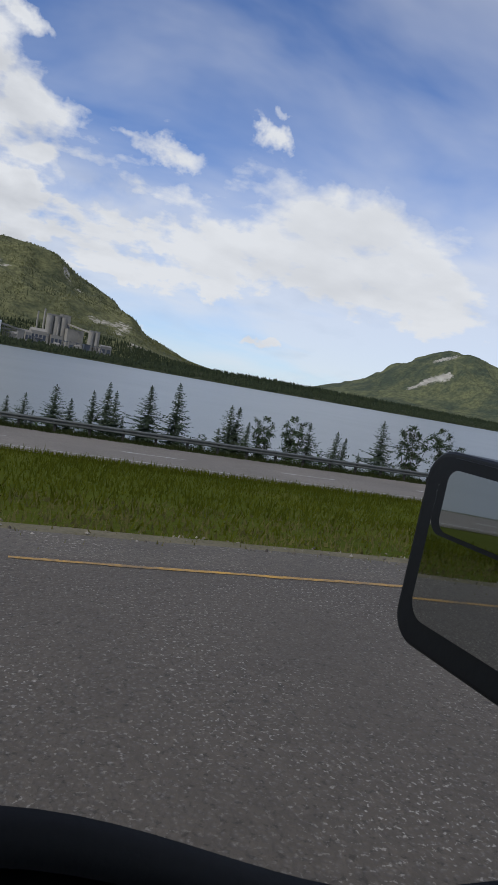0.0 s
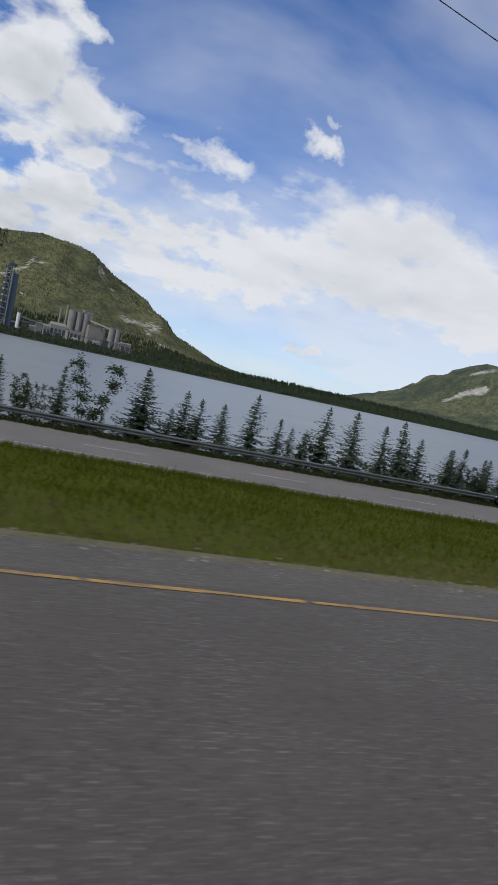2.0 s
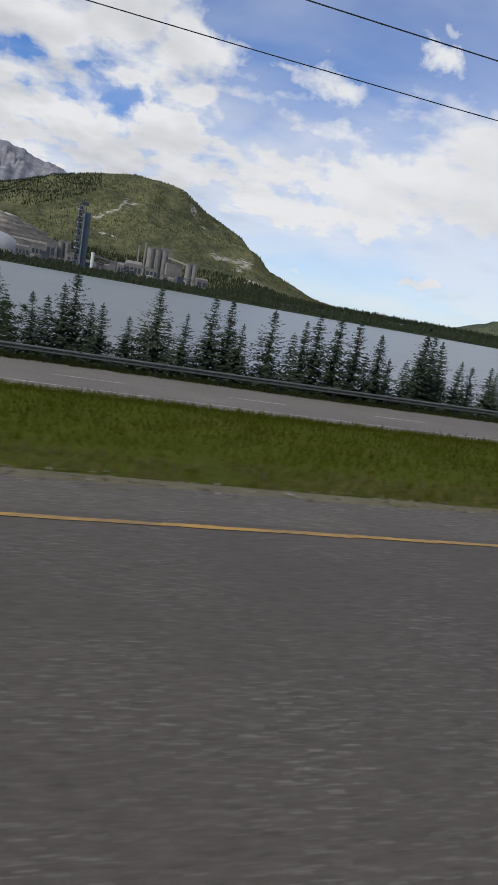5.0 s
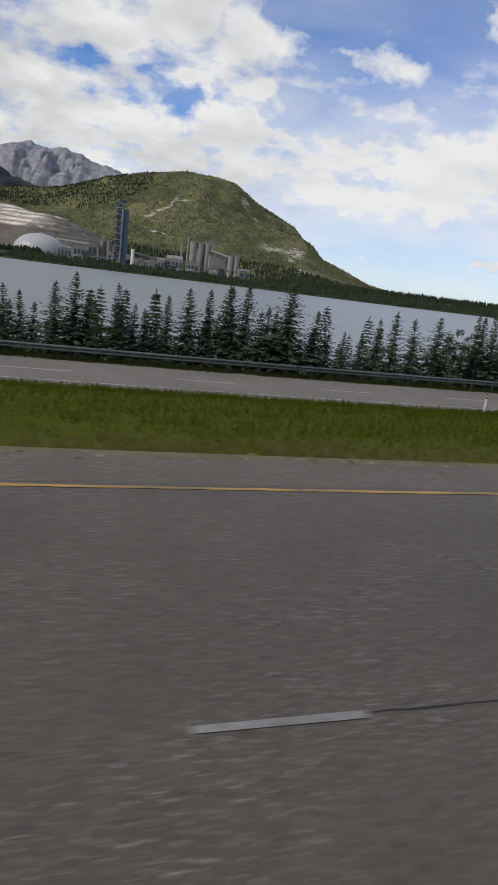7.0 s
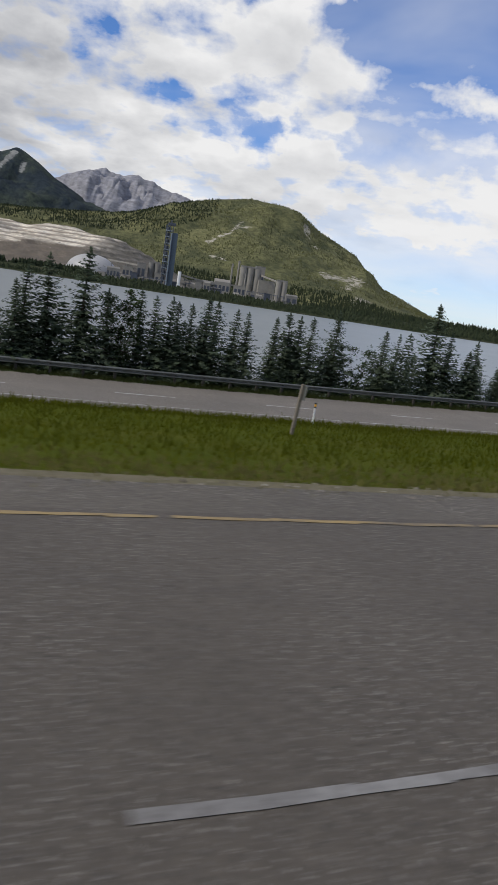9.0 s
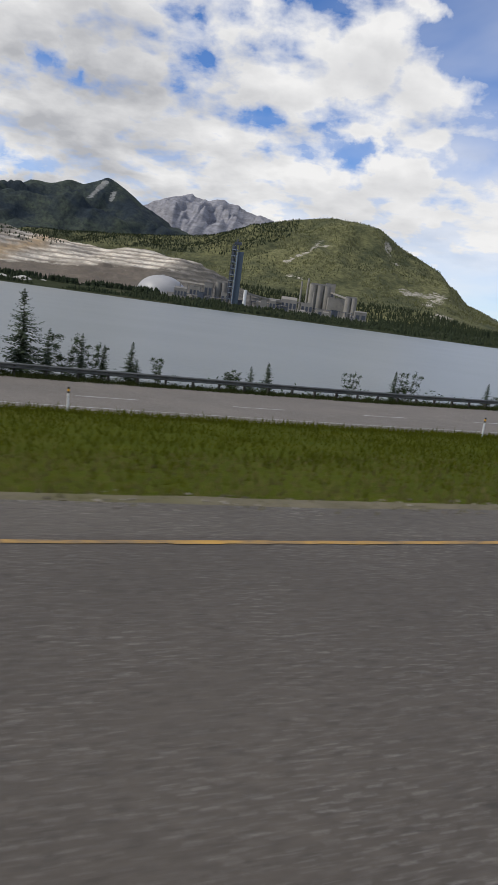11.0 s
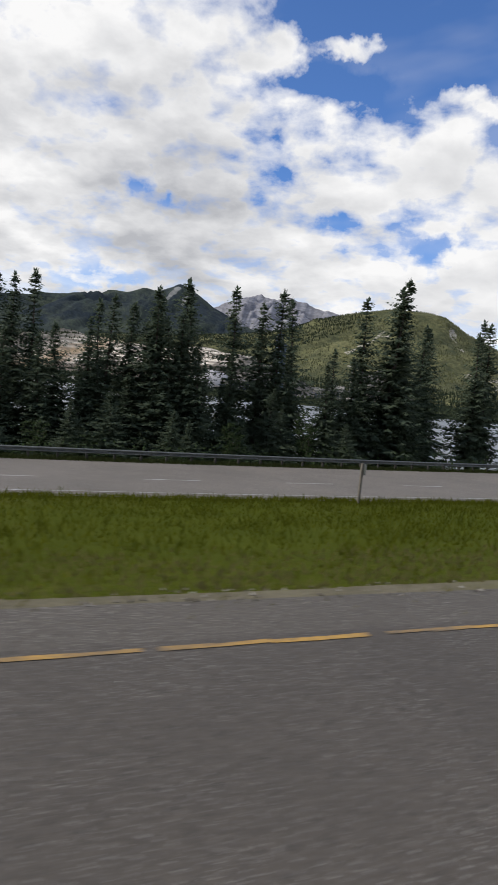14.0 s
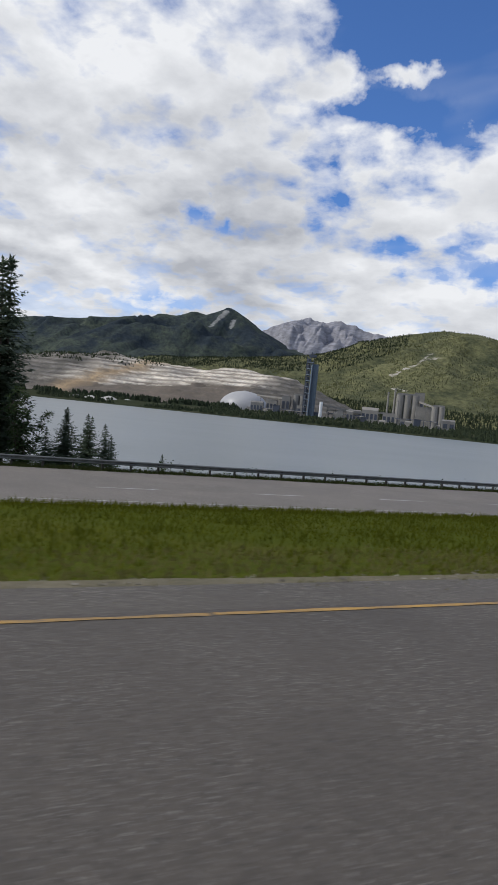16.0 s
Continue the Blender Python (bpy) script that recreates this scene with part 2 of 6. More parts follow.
def hillside(name, dark, light, rock, rock_from, tree_scale=0.06, steep_rock=0.55, light_from=0.5, outcrops=()):
    """Forest with clearings; bare rock on steep and high ground."""
    m, n, b = material(name, 0.95, 0.0, 0.1)
    g = n.add("ShaderNodeNewGeometry")
    p = g.outputs["Position"]
    nz = n.add("ShaderNodeSeparateXYZ", ins={0: g.outputs["Normal"]}).outputs[2]
    pz = n.add("ShaderNodeSeparateXYZ", ins={0: p}).outputs[2]
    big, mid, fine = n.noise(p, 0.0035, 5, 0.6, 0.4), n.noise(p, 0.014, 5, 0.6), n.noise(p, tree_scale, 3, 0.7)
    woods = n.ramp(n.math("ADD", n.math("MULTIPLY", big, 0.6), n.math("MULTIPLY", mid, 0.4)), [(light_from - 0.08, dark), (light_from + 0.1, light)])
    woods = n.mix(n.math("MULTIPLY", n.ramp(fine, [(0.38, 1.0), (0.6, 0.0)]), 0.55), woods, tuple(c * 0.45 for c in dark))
    streak = n.noise(n.add("ShaderNodeMapping", ins={"Vector": p, "Scale": (1, 1, 2.5), "Rotation": (0.5, 0.3, 0)}).outputs[0], 0.02, 6, 0.65)
    stone = n.ramp(streak, [(0.35, tuple(c * 0.55 for c in rock)), (0.65, rock)])
    bare = n.math("ADD", n.math("MULTIPLY", n.math("SUBTRACT", steep_rock, nz), 2.2), n.math("MAXIMUM", n.math("MULTIPLY", n.math("SUBTRACT", pz, rock_from), 0.006), -0.5))
    # bare streaks lie along short lines on the slope
    scree = 0.0
    for a, b_end, radius in outcrops:
        way_down = Vector(b_end) - Vector(a)
        from_a = n.add("ShaderNodeVectorMath", operation="SUBTRACT", ins={0: p, 1: a}).outputs[0]
        dot = n.add("ShaderNodeVectorMath", operation="DOT_PRODUCT", ins={0: from_a, 1: tuple(way_down / way_down.length_squared)}).outputs["Value"]
        share = n.math("MULTIPLY", dot, 1.0, 0.0, True)
        foot = n.add("ShaderNodeVectorMath", operation="SCALE", ins={0: tuple(way_down), "Scale": share}).outputs[0]
        far = n.add("ShaderNodeVectorMath", operation="DISTANCE", ins={0: from_a, 1: foot}).outputs["Value"]
        scree = n.math("MAXIMUM", scree, n.math("SUBTRACT", 1.0, n.math("DIVIDE", far, radius), 0.0, True))
    bare = n.math("ADD", bare, n.math("MULTIPLY", n.math("POWER", scree, 0.6), 2.3))
    crag = n.noise(n.add("ShaderNodeMapping", ins={"Vector": p, "Scale": (1, 1, 3.6), "Rotation": (0.1, 0.35, 0)}).outputs[0], 0.05, 4, 0.7)
    bare = n.ramp(n.math("ADD", bare, n.math("MULTIPLY", n.math("SUBTRACT", n.math("MULTIPLY_ADD", crag, 0.85, n.math("MULTIPLY", mid, 0.15)), 0.5), 4.6)), [(0.42, 0.0), (0.9, 0.95)])
    n.tree.links.new(n.mix(bare, woods, stone), b.inputs["Base Color"])
    bump(n, b, n.math("ADD", fine, n.math("MULTIPLY", mid, 2.0)), 0.7, 6.0)
    return m


ASPHALT = asphalt("asphalt", (0.075, 0.0625, 0.048))
SHOULDER = asphalt("shoulder_asphalt", (0.090, 0.076, 0.058))
ASPHALT_FAR = asphalt("asphalt_far", (0.150, 0.130, 0.105))
GRASS = grassy("grass", (0.044, 0.058, 0.004), (0.072, 0.084, 0.006), (0.090, 0.085, 0.016), 0.4)
BLADES = leafy("grass_blades", (0.066, 0.079, 0.006), (0.116, 0.122, 0.011), 0.6)
VERGE = grassy("gravel_verge", (0.10, 0.09, 0.055), (0.20, 0.175, 0.12), (0.14, 0.135, 0.05), 1.6)
FAR_SHORE = grassy("far_shore", (0.022, 0.028, 0.014), (0.042, 0.048, 0.022), (0.10, 0.09, 0.06), 0.05)
BANK = grassy("bank", (0.03, 0.045, 0.015), (0.06, 0.08, 0.025), (0.12, 0.11, 0.07))


def worn_paint(name, colour, under):
    """Road paint worn through to the asphalt in patches."""
    m, n, b = material(name, 0.7)
    p = place(n)
    f = n.math("ADD", n.math("MULTIPLY", n.noise(p, 1.1, 3), 0.5), n.math("MULTIPLY", n.noise(p, 16.0, 4, 0.7), 0.5))
    n.tree.links.new(n.mix(n.ramp(f, [(0.40, 0.10), (0.60, 0.85)]), under, colour), b.inputs["Base Color"])
    return m


YELLOW = worn_paint("yellow_paint", (0.56, 0.31, 0.045), (0.12, 0.095, 0.065))
FADED_YELLOW = worn_paint("faded_yellow_paint", (0.36, 0.25, 0.09), (0.11, 0.09, 0.065))
WORN_WHITE = worn_paint("worn_white_paint", (0.28, 0.27, 0.25), (0.11, 0.10, 0.09))
WHITE = worn_paint("white_paint", (0.62, 0.62, 0.6), (0.2, 0.19, 0.17))
STEEL = plain("galvanised_steel", (0.13, 0.135, 0.122), 0.5, 0.4, 0.3, 2, 30)
RAIL_POST = plain("rail_post", (0.045, 0.04, 0.033), 0.9, 0, 0.4, 5, 60, 0.5)
SIGN_YELLOW = plain("sign_yellow", (0.72, 0.34, 0.03), 0.45, 0, 0.1, 3, 30, 0.05)
TIMBER = plain("weathered_timber", (0.17, 0.145, 0.11), 0.9, 0, 0.4, 5, 60, 0.5)
DARK_TIMBER = plain("dark_timber", (0.075, 0.052, 0.035), 0.9, 0, 0.4, 5, 60, 0.5)
BARK = plain("bark", (0.07, 0.055, 0.042), 0.95, 0, 0.4, 6, 50, 0.6)
NEEDLES = leafy("needles", (0.053, 0.073, 0.049), (0.115, 0.142, 0.088), 0.38)
LEAVES = leafy("leaves", (0.03, 0.05, 0.018), (0.07, 0.10, 0.04), 0.3)
# FAR_WOOD also carries the painted cloud shade on the hill's shoulder and foot.
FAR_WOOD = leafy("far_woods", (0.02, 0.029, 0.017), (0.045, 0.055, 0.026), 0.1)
# Shaded and sunlit tones of the same hill conifers, painting cloud shadow patches.
SHADED_WOOD = leafy("shaded_woods", (0.045, 0.053, 0.027), (0.092, 0.098, 0.042), 0.2)
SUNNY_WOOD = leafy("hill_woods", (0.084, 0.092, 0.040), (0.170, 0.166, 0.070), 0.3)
WHITE_PLASTIC = plain("white_plastic", (0.72, 0.72, 0.7), 0.5, 0, 0.08, 4, 30, 0.05)
BLACK_PLASTIC = plain("black_plastic", (0.015, 0.016, 0.018), 0.45, 0, 0.3, 4, 60, 0.1)
AMBER = plain("amber_reflector", (0.75, 0.38, 0.03), 0.35, 0, 0.1, 4, 30, 0.05)
CABLE = plain("cable", (0.03, 0.03, 0.033), 0.6)
CONCRETE = plain("concrete", (0.245, 0.228, 0.195), 0.9, 0, 0.25, 0.05, 0.6, 0.3)
CONCRETE_DARK = plain("stained_concrete", (0.2, 0.19, 0.17), 0.9, 0, 0.3, 0.05, 0.6, 0.3)
CLADDING = plain("pale_cladding", (0.25, 0.23, 0.195), 0.6, 0, 0.15, 0.08, 0.5, 0.2)
TOWER_BLUE = plain("blue_steel", (0.055, 0.08, 0.105), 0.6, 0, 0.2, 0.05, 0.4, 0.2)
TOWER_DARK = plain("dark_steelwork", (0.055, 0.065, 0.085), 0.7, 0, 0.3, 0.05, 0.4, 0.2)
TOWER_DECK = plain("pale_deck_edge", (0.24, 0.28, 0.31), 0.6, 0, 0.2, 0.05, 0.4, 0.1)
TOWER_PALE = plain("pale_blue_duct", (0.15, 0.19, 0.23), 0.5, 0, 0.15, 0.05, 0.4, 0.1)
DOME_SKIN = plain("dome_skin", (0.37, 0.36, 0.345), 0.45, 0.0, 0.12, 0.03, 0.3, 0.1)
# The dark-light contrast of HILL partly paints cloud shadow patches into the forest.
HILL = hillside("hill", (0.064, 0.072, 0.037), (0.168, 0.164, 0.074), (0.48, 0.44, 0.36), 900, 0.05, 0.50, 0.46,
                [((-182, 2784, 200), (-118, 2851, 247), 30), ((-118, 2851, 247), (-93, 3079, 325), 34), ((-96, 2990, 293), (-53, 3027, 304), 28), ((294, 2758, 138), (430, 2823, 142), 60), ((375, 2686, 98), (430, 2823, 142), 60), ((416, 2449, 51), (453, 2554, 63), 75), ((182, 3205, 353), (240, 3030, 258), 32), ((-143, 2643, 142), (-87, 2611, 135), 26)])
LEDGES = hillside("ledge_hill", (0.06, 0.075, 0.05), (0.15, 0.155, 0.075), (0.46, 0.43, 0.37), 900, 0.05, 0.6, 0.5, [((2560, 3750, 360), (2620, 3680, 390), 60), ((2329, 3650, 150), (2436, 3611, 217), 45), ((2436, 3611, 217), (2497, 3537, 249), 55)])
# Haze and cloud shade are mixed into this forest colour as blue and darkness.
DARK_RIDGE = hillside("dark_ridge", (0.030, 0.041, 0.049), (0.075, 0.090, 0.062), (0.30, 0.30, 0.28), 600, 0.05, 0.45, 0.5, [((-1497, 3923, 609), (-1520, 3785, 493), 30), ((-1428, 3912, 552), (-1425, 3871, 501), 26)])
PALE_PEAK = hillside("pale_peak", (0.14, 0.15, 0.16), (0.2, 0.2, 0.2), (0.33, 0.325, 0.345), 100, 0.03, 0.9)


def bench_rock(name):
    """Quarried limestone: cream working faces over brown spoil, older grey benches above and beside them."""
    m, n, b = material(name, 0.95, 0.0, 0.1)
    p = place(n)
    xyz_p = n.add("ShaderNodeSeparateXYZ", ins={0: p})
    px, pz = xyz_p.outputs[0], xyz_p.outputs[2]
    warp, fine = n.noise(p, 0.012, 5, 0.6), n.noise(p, 0.05, 6, 0.7)
    step = n.math("FRACT", n.math("ADD", n.math("DIVIDE", pz, 13.0), n.math("MULTIPLY", warp, 1.3)))
    face = n.ramp(step, [(0.0, (0.24, 0.205, 0.165)), (0.18, (0.42, 0.36, 0.28)), (0.5, (0.86, 0.78, 0.64)), (0.8, (0.80, 0.71, 0.57)), (0.97, (0.36, 0.31, 0.25))])
    worn = n.ramp(n.noise(n.add("ShaderNodeMapping", ins={"Vector": p, "Scale": (0.5, 0.5, 2.4)}).outputs[0], 0.026, 5, 0.65), [(0.46, 0.0), (0.58, 0.80)])
    face = n.mix(worn, face, (0.36, 0.315, 0.25))
    old = n.ramp(step, [(0.0, (0.095, 0.086, 0.073)), (0.4, (0.235, 0.215, 0.185)), (0.9, (0.16, 0.147, 0.125))])
    spoil = n.ramp(fine, [(0.35, (0.115, 0.094, 0.073)), (0.65, (0.185, 0.155, 0.122))])
    ragged = n.math("MULTIPLY", n.math("SUBTRACT", n.math("ADD", n.math("MULTIPLY", warp, 0.6), n.math("MULTIPLY", fine, 0.4)), 0.5), 90.0)
    # the working faces lie in a band that climbs to the right
    low = n.math("ADD", n.math("MULTIPLY_ADD", px, 0.080, 98.0), ragged)
    inside = n.math("MULTIPLY", n.math("SUBTRACT", pz, low), 0.12, 0.0, True)
    west = n.math("MULTIPLY", n.math("SUBTRACT", n.math("ADD", n.math("MULTIPLY_ADD", pz, -0.3, -722.0), n.math("MULTIPLY", ragged, 2.0)), px), 0.012, 0.0, True)
    east = n.math("MULTIPLY", n.math("SUBTRACT", n.math("ADD", px, n.math("MULTIPLY", ragged, 2.0)), -365.0), 0.02, 0.0, True)
    aged = n.math("MAXIMUM", west, east)
    col = n.mix(inside, spoil, face)
    # an ochre seam at the edge of the old benches
    seam = n.math("SUBTRACT", 1.0, n.math("DIVIDE", n.math("ABSOLUTE", n.math("ADD", n.math("ADD", px, 728.0), n.math("MULTIPLY", ragged, 1.2))), 42.0), 0.0, True)
    col = n.mix(n.math("MULTIPLY", seam, 0.9), col, (0.50, 0.35, 0.19))
    old = n.mix(n.ramp(n.noise(p, 0.035, 5, 0.7), [(0.42, 0.75), (0.62, 0.0)]), old, (0.085, 0.08, 0.066))
    col = n.mix(n.math("MULTIPLY", aged, 0.92), col, old)
    n.tree.links.new(n.mix(n.math("MULTIPLY", n.ramp(fine, [(0.40, 0.55), (0.56, 0.0)]), 0.8), col, (0.17, 0.15, 0.12)), b.inputs["Base Color"])
    bump(n, b, n.math("ADD", step, n.math("MULTIPLY", fine, 2.0)), 0.7, 4.0)
    return m


QUARRY = bench_rock("quarry")


def water(name):
    m, n, b = material(name, 0.34, 0.0, 0.5)
    p = place(n)
    broad = n.noise(p, 0.02, 3)
    n.tree.links.new(n.ramp(broad, [(0.3, (0.15, 0.168, 0.166)), (0.7, (0.185, 0.204, 0.202))]), b.inputs["Base Color"])
    chop = n.noise(n.add("ShaderNodeMapping", ins={"Vector": p, "Scale": (1.0, 0.55, 1.0), "Rotation": (0, 0, 0.4)}).outputs[0], 0.9, 4, 0.6)
    bump(n, b, chop, 0.35, 0.25)
    return m


WATER = water("water")


# ---- mesh helpers ----
def mesh_object(name, bm, mat, smooth=False):
    me = bpy.data.meshes.new(name)
    bm.to_mesh(me)
    bm.free()
    if smooth:
        for f in me.polygons:
            f.use_smooth = True
    me.materials.append(mat)
    return new(name, me)


def part(name, bm, mat, parent, label="", smooth=False):
    ob = mesh_object(name, bm, mat, smooth)
    ob.parent = parent
    if label:
        ob["label"] = label
    return ob


def from_data(name, verts, faces, mat, smooth=False):
    me = bpy.data.meshes.new(name)
    me.from_pydata(verts, [], faces)
    me.update()
    if smooth:
        me.polygons.foreach_set("use_smooth", [True] * len(me.polygons))
    me.materials.append(mat)
    return new(name, me)


def box(bm, x0, x1, y0, y1, z0, z1, bevel=0.0):
    r = bmesh.ops.create_cube(bm, size=1.0, matrix=Matrix.Translation(((x0 + x1) / 2, (y0 + y1) / 2, (z0 + z1) / 2)) @ Matrix.Diagonal((x1 - x0, y1 - y0, z1 - z0, 1)))
    if bevel:
        edges = list({e for v in r["verts"] for e in v.link_edges})
        bmesh.ops.bevel(bm, geom=edges, offset=bevel, segments=2, affect="EDGES", profile=0.6)
    return bm


def tube(bm, p, q, r0, r1, seg=10, caps=True):
    p, q = Vector(p), Vector(q)
    d = q - p
    m = Matrix.Translation((p + q) / 2) @ d.to_track_quat("Z", "Y").to_matrix().to_4x4()
    bmesh.ops.create_cone(bm, cap_ends=caps, segments=seg, radius1=r0, radius2=r1, depth=d.length, matrix=m)
    return bm


def strip(name, s0, s1, step, section, mat, smooth=True):
    """A ribbon along the road; section(s) gives (left, z) pairs, the same number each time."""
    verts, faces = [], []
    k = 0
    n = int(round((s1 - s0) / step))
    for i in range(n + 1):
        s = s0 + (s1 - s0) * i / n
        row = section(s)
        k = len(row)
        verts += [tuple(at(s, l, z)) for l, z in row]
    for i in range(n):
        for j in range(k - 1):
            a = i * k + j
            faces.append((a, a + k, a + k + 1, a + 1))
    return from_data(name, verts, faces, mat, smooth)


# ---- lie of the land ----
YELLOW_AT, LANE_AT, EDGE_AT = 5.62, 2.14, -1.6
GRASS_AT = 6.92
LAKE = -8.0


def rail_left(s):
    return float(np.interp(s, [0, 50, 126, 252, 340, 375, 450], [38.0, 38.0, 37.0, 38.8, 42.5, 43.9, 46.0]))


def rail_foot(s):
    return float(np.interp(s, [0, 126, 252, 340, 450], [-2.57, -2.90, -3.59, -3.40, -2.94]))


def far_width(s):
    return float(np.interp(s, [0, 126, 250, 340, 395, 450], [10.6, 10.1, 10.2, 13.5, 16.3, 18.7]))


def far_lane(s):
    """Where the far carriageway's lane line runs."""
    return rail_left(s) - float(np.interp(s, [0, 126, 250, 340, 450], [5.6, 5.1, 5.2, 8.0, 11.5]))


def far_z(s, left):
    return rail_foot(s) + 0.03 * (rail_left(s) - left)


def far_edge(s):
    return rail_left(s) - far_width(s)


def wob(s, seed, size=0.25, pace=0.35):
    return size * noise.noise(Vector((s * pace, seed * 7.3, seed)))


def median_z(s, left):
    e = far_edge(s)
    u = (left - GRASS_AT) / (e - GRASS_AT)
    z = -0.06 + (far_z(s, e) + 0.02) * u - 0.25 * math.sin(math.pi * min(max(u, 0), 1))
    p = at(s, left)
    return z + 0.08 * noise.noise(p * 0.5) * math.sin(math.pi * min(max(u, 0), 1))


def ours(s):
    return [(l, 0.0) for l in (-5.2, -1.6, 2.14, 5.78 + wob(s, 13, 0.03, 0.5))]


def shoulder(s):
    return [(5.78 + wob(s, 13, 0.03, 0.5), 0.0), (6.5, -0.01), (GRASS_AT + wob(s, 1, 0.12, 0.8), -0.03)]


road = tagged(strip("road", -600, 1100, 2.0, ours, ASPHALT), "grey weathered asphalt carriageway with worn paint lines", "road", kind="structure")


tagged(strip("pavement", -600, 1100, 2.0, shoulder, SHOULDER), "paler gritty paved shoulder outside the yellow line", "road shoulder", kind="structure")


def far_section(s):
    e, r = far_edge(s), rail_left(s)
    return [(e + wob(s, 2, 0.2), far_z(s, e) + 0.0), ((e + r) / 2, far_z(s, (e + r) / 2)), (r - 0.4 + wob(s, 9, 0.25, 0.7), far_z(s, r - 0.4))]


far_road = tagged(strip("road", -600, 1100, 2.0, far_section, ASPHALT_FAR), "pale grey asphalt of the opposite carriageway below the median", "road", kind="structure")


def median(s):
    e = far_edge(s)
    ls = [GRASS_AT - 0.25] + [GRASS_AT + (e - 0.3 - GRASS_AT) * k / 18 for k in range(19)] + [e + 0.15]
    row = [(l, median_z(s, l) - (0.06 if l < GRASS_AT else 0.0)) for l in ls]
    return row + [(e + 0.35, far_z(s, e + 0.35) + 0.02), (e + 0.6, far_z(s, e + 0.6) - 0.08)]


med = tagged(strip("ground", -600, 1100, 1.0, median, GRASS), "green grassy median sloping down between two carriageways", "grass", kind="structure")


def verge(s):
    return [(GRASS_AT - 0.25 + wob(s, 3, 0.2, 1.1), -0.025), (GRASS_AT + 0.1, -0.02), (GRASS_AT + 0.3 + wob(s, 4, 0.35, 0.6), median_z(s, GRASS_AT + 0.3) + 0.012)]


gravel = tagged(strip("trim", -600, 1100, 0.5, verge, VERGE), "strip of pale gravel along the asphalt edge", "gravel", kind="structure")


def bank(s):
    r = rail_left(s)
    z = rail_foot(s)
    w = float(np.interp(s, [0, 330, 380, 470, 520], [9, 9, 20, 20, 12]))
    row = [(r - 0.75, z - 0.03), (r - 0.3, z + 0.02), (r + 1.2, z - 0.1)]
    for k in range(1, 8):
        u = k / 7
        row.append((r + 1.2 + w * u + wob(s, 5, 1.2, 0.1) * u, z - 0.1 + (LAKE - 0.6 - z) * u ** 1.2 + wob(s, 6 + k, 0.2, 0.4)))
    return row


shore = tagged(strip("ground", -600, 1100, 2.0, bank, BANK), "rough bank falling from the guardrail to the lake", "bank", kind="structure")


def right_side(s):
    return [(-300.0, 6.0), (-60.0, 1.5), (-14.0, -0.8), (-5.1, -0.03)]


side = tagged(strip("ground", -600, 1100, 20.0, right_side, GRASS), "grassy ground beyond the near carriageway", "grass", kind="structure")

bm = bmesh.new()
bmesh.ops.create_grid(bm, x_segments=2, y_segments=2, size=4900, matrix=Matrix.Translation((0, 0, -12)))
tagged(mesh_object("ground", bm, BANK), "low land and lake bed reaching to the horizon", "ground", kind="structure")
bm = bmesh.new()
bmesh.ops.create_grid(bm, x_segments=2, y_segments=2, size=2400, matrix=Matrix.Translation((300, 2000, LAKE)))
tagged(mesh_object("water", bm, WATER), "calm grey-blue lake water with faint ripples", "lake", kind="structure")


def paint(name, label, left, width, s0, s1, zf, mat, on=None, off=0.0, seed=0, uneven=0.0):
    """A painted line: one strip, or dashes of length on with gaps of length off."""
    verts, faces = [], []
    s = s0
    rnd = random.Random(seed)
    while s < s1:
        e = min(s + (on or (s1 - s0)) * (1 + uneven * (2.2 * rnd.random() ** 2 - 0.7)), s1)
        n = max(1, int((e - s) / 0.45))
        for i in range(n):
            a, b = s + (e - s) * i / n, s + (e - s) * (i + 1) / n
            base_i = len(verts)
            for q in (a, b):
                l = left(q) + rnd.gauss(0, 0.006)
                w = width * (0.72 + 0.45 * rnd.random())
                verts += [tuple(at(q, l - w / 2, zf(q, l) + 0.006)), tuple(at(q, l + w / 2, zf(q, l) + 0.006))]
            faces.append((base_i, base_i + 2, base_i + 3, base_i + 1))
        s = e + off * (1 + uneven * (1.6 * rnd.random() - 0.8))
    return tagged(from_data(name, verts, faces, mat), label, "road marking", kind="structure")


for s0, s1, on, off, uneven in ((-300, 207, 5.2, 0.16, 0.9), (207, 222, 0.5, 0.75, 0.3), (222, 286, 5.2, 0.10, 0.9), (286, 800, 5.2, 0.16, 0.9)):
    paint("trim", "worn yellow edge line on the near carriageway", lambda s: YELLOW_AT, 0.08, s0, s1, lambda s, l: 0.0, FADED_YELLOW if 190 < s0 < 230 else YELLOW, on, off, 1, uneven)
paint("trim", "white broken lane line on the near carriageway", lambda s: LANE_AT, 0.070, 218.6, 262, lambda s, l: 0.0, WORN_WHITE, 3.0, 14.0, 2)
paint("trim", "worn white lane dash on the near carriageway", lambda s: LANE_AT, 0.070, 210.6, 213.0, lambda s, l: 0.0, WORN_WHITE)
paint("trim", "worn end of a white lane dash on the near carriageway", lambda s: LANE_AT - 0.05, 0.065, 196.8, 197.7, lambda s, l: 0.0, WORN_WHITE)
paint("trim", "white edge line of the near carriageway", lambda s: EDGE_AT, 0.13, -300, 800, lambda s, l: 0.0, WHITE)
paint("trim", "white broken lane line on the far carriageway", far_lane, 0.13, -300, 800, far_z, WHITE, 3.4, 5.6, 3)
paint("trim", "faint pale edge line on the far carriageway", lambda s: far_edge(s) + 1.5, 0.1, -300, 800, far_z, WHITE)


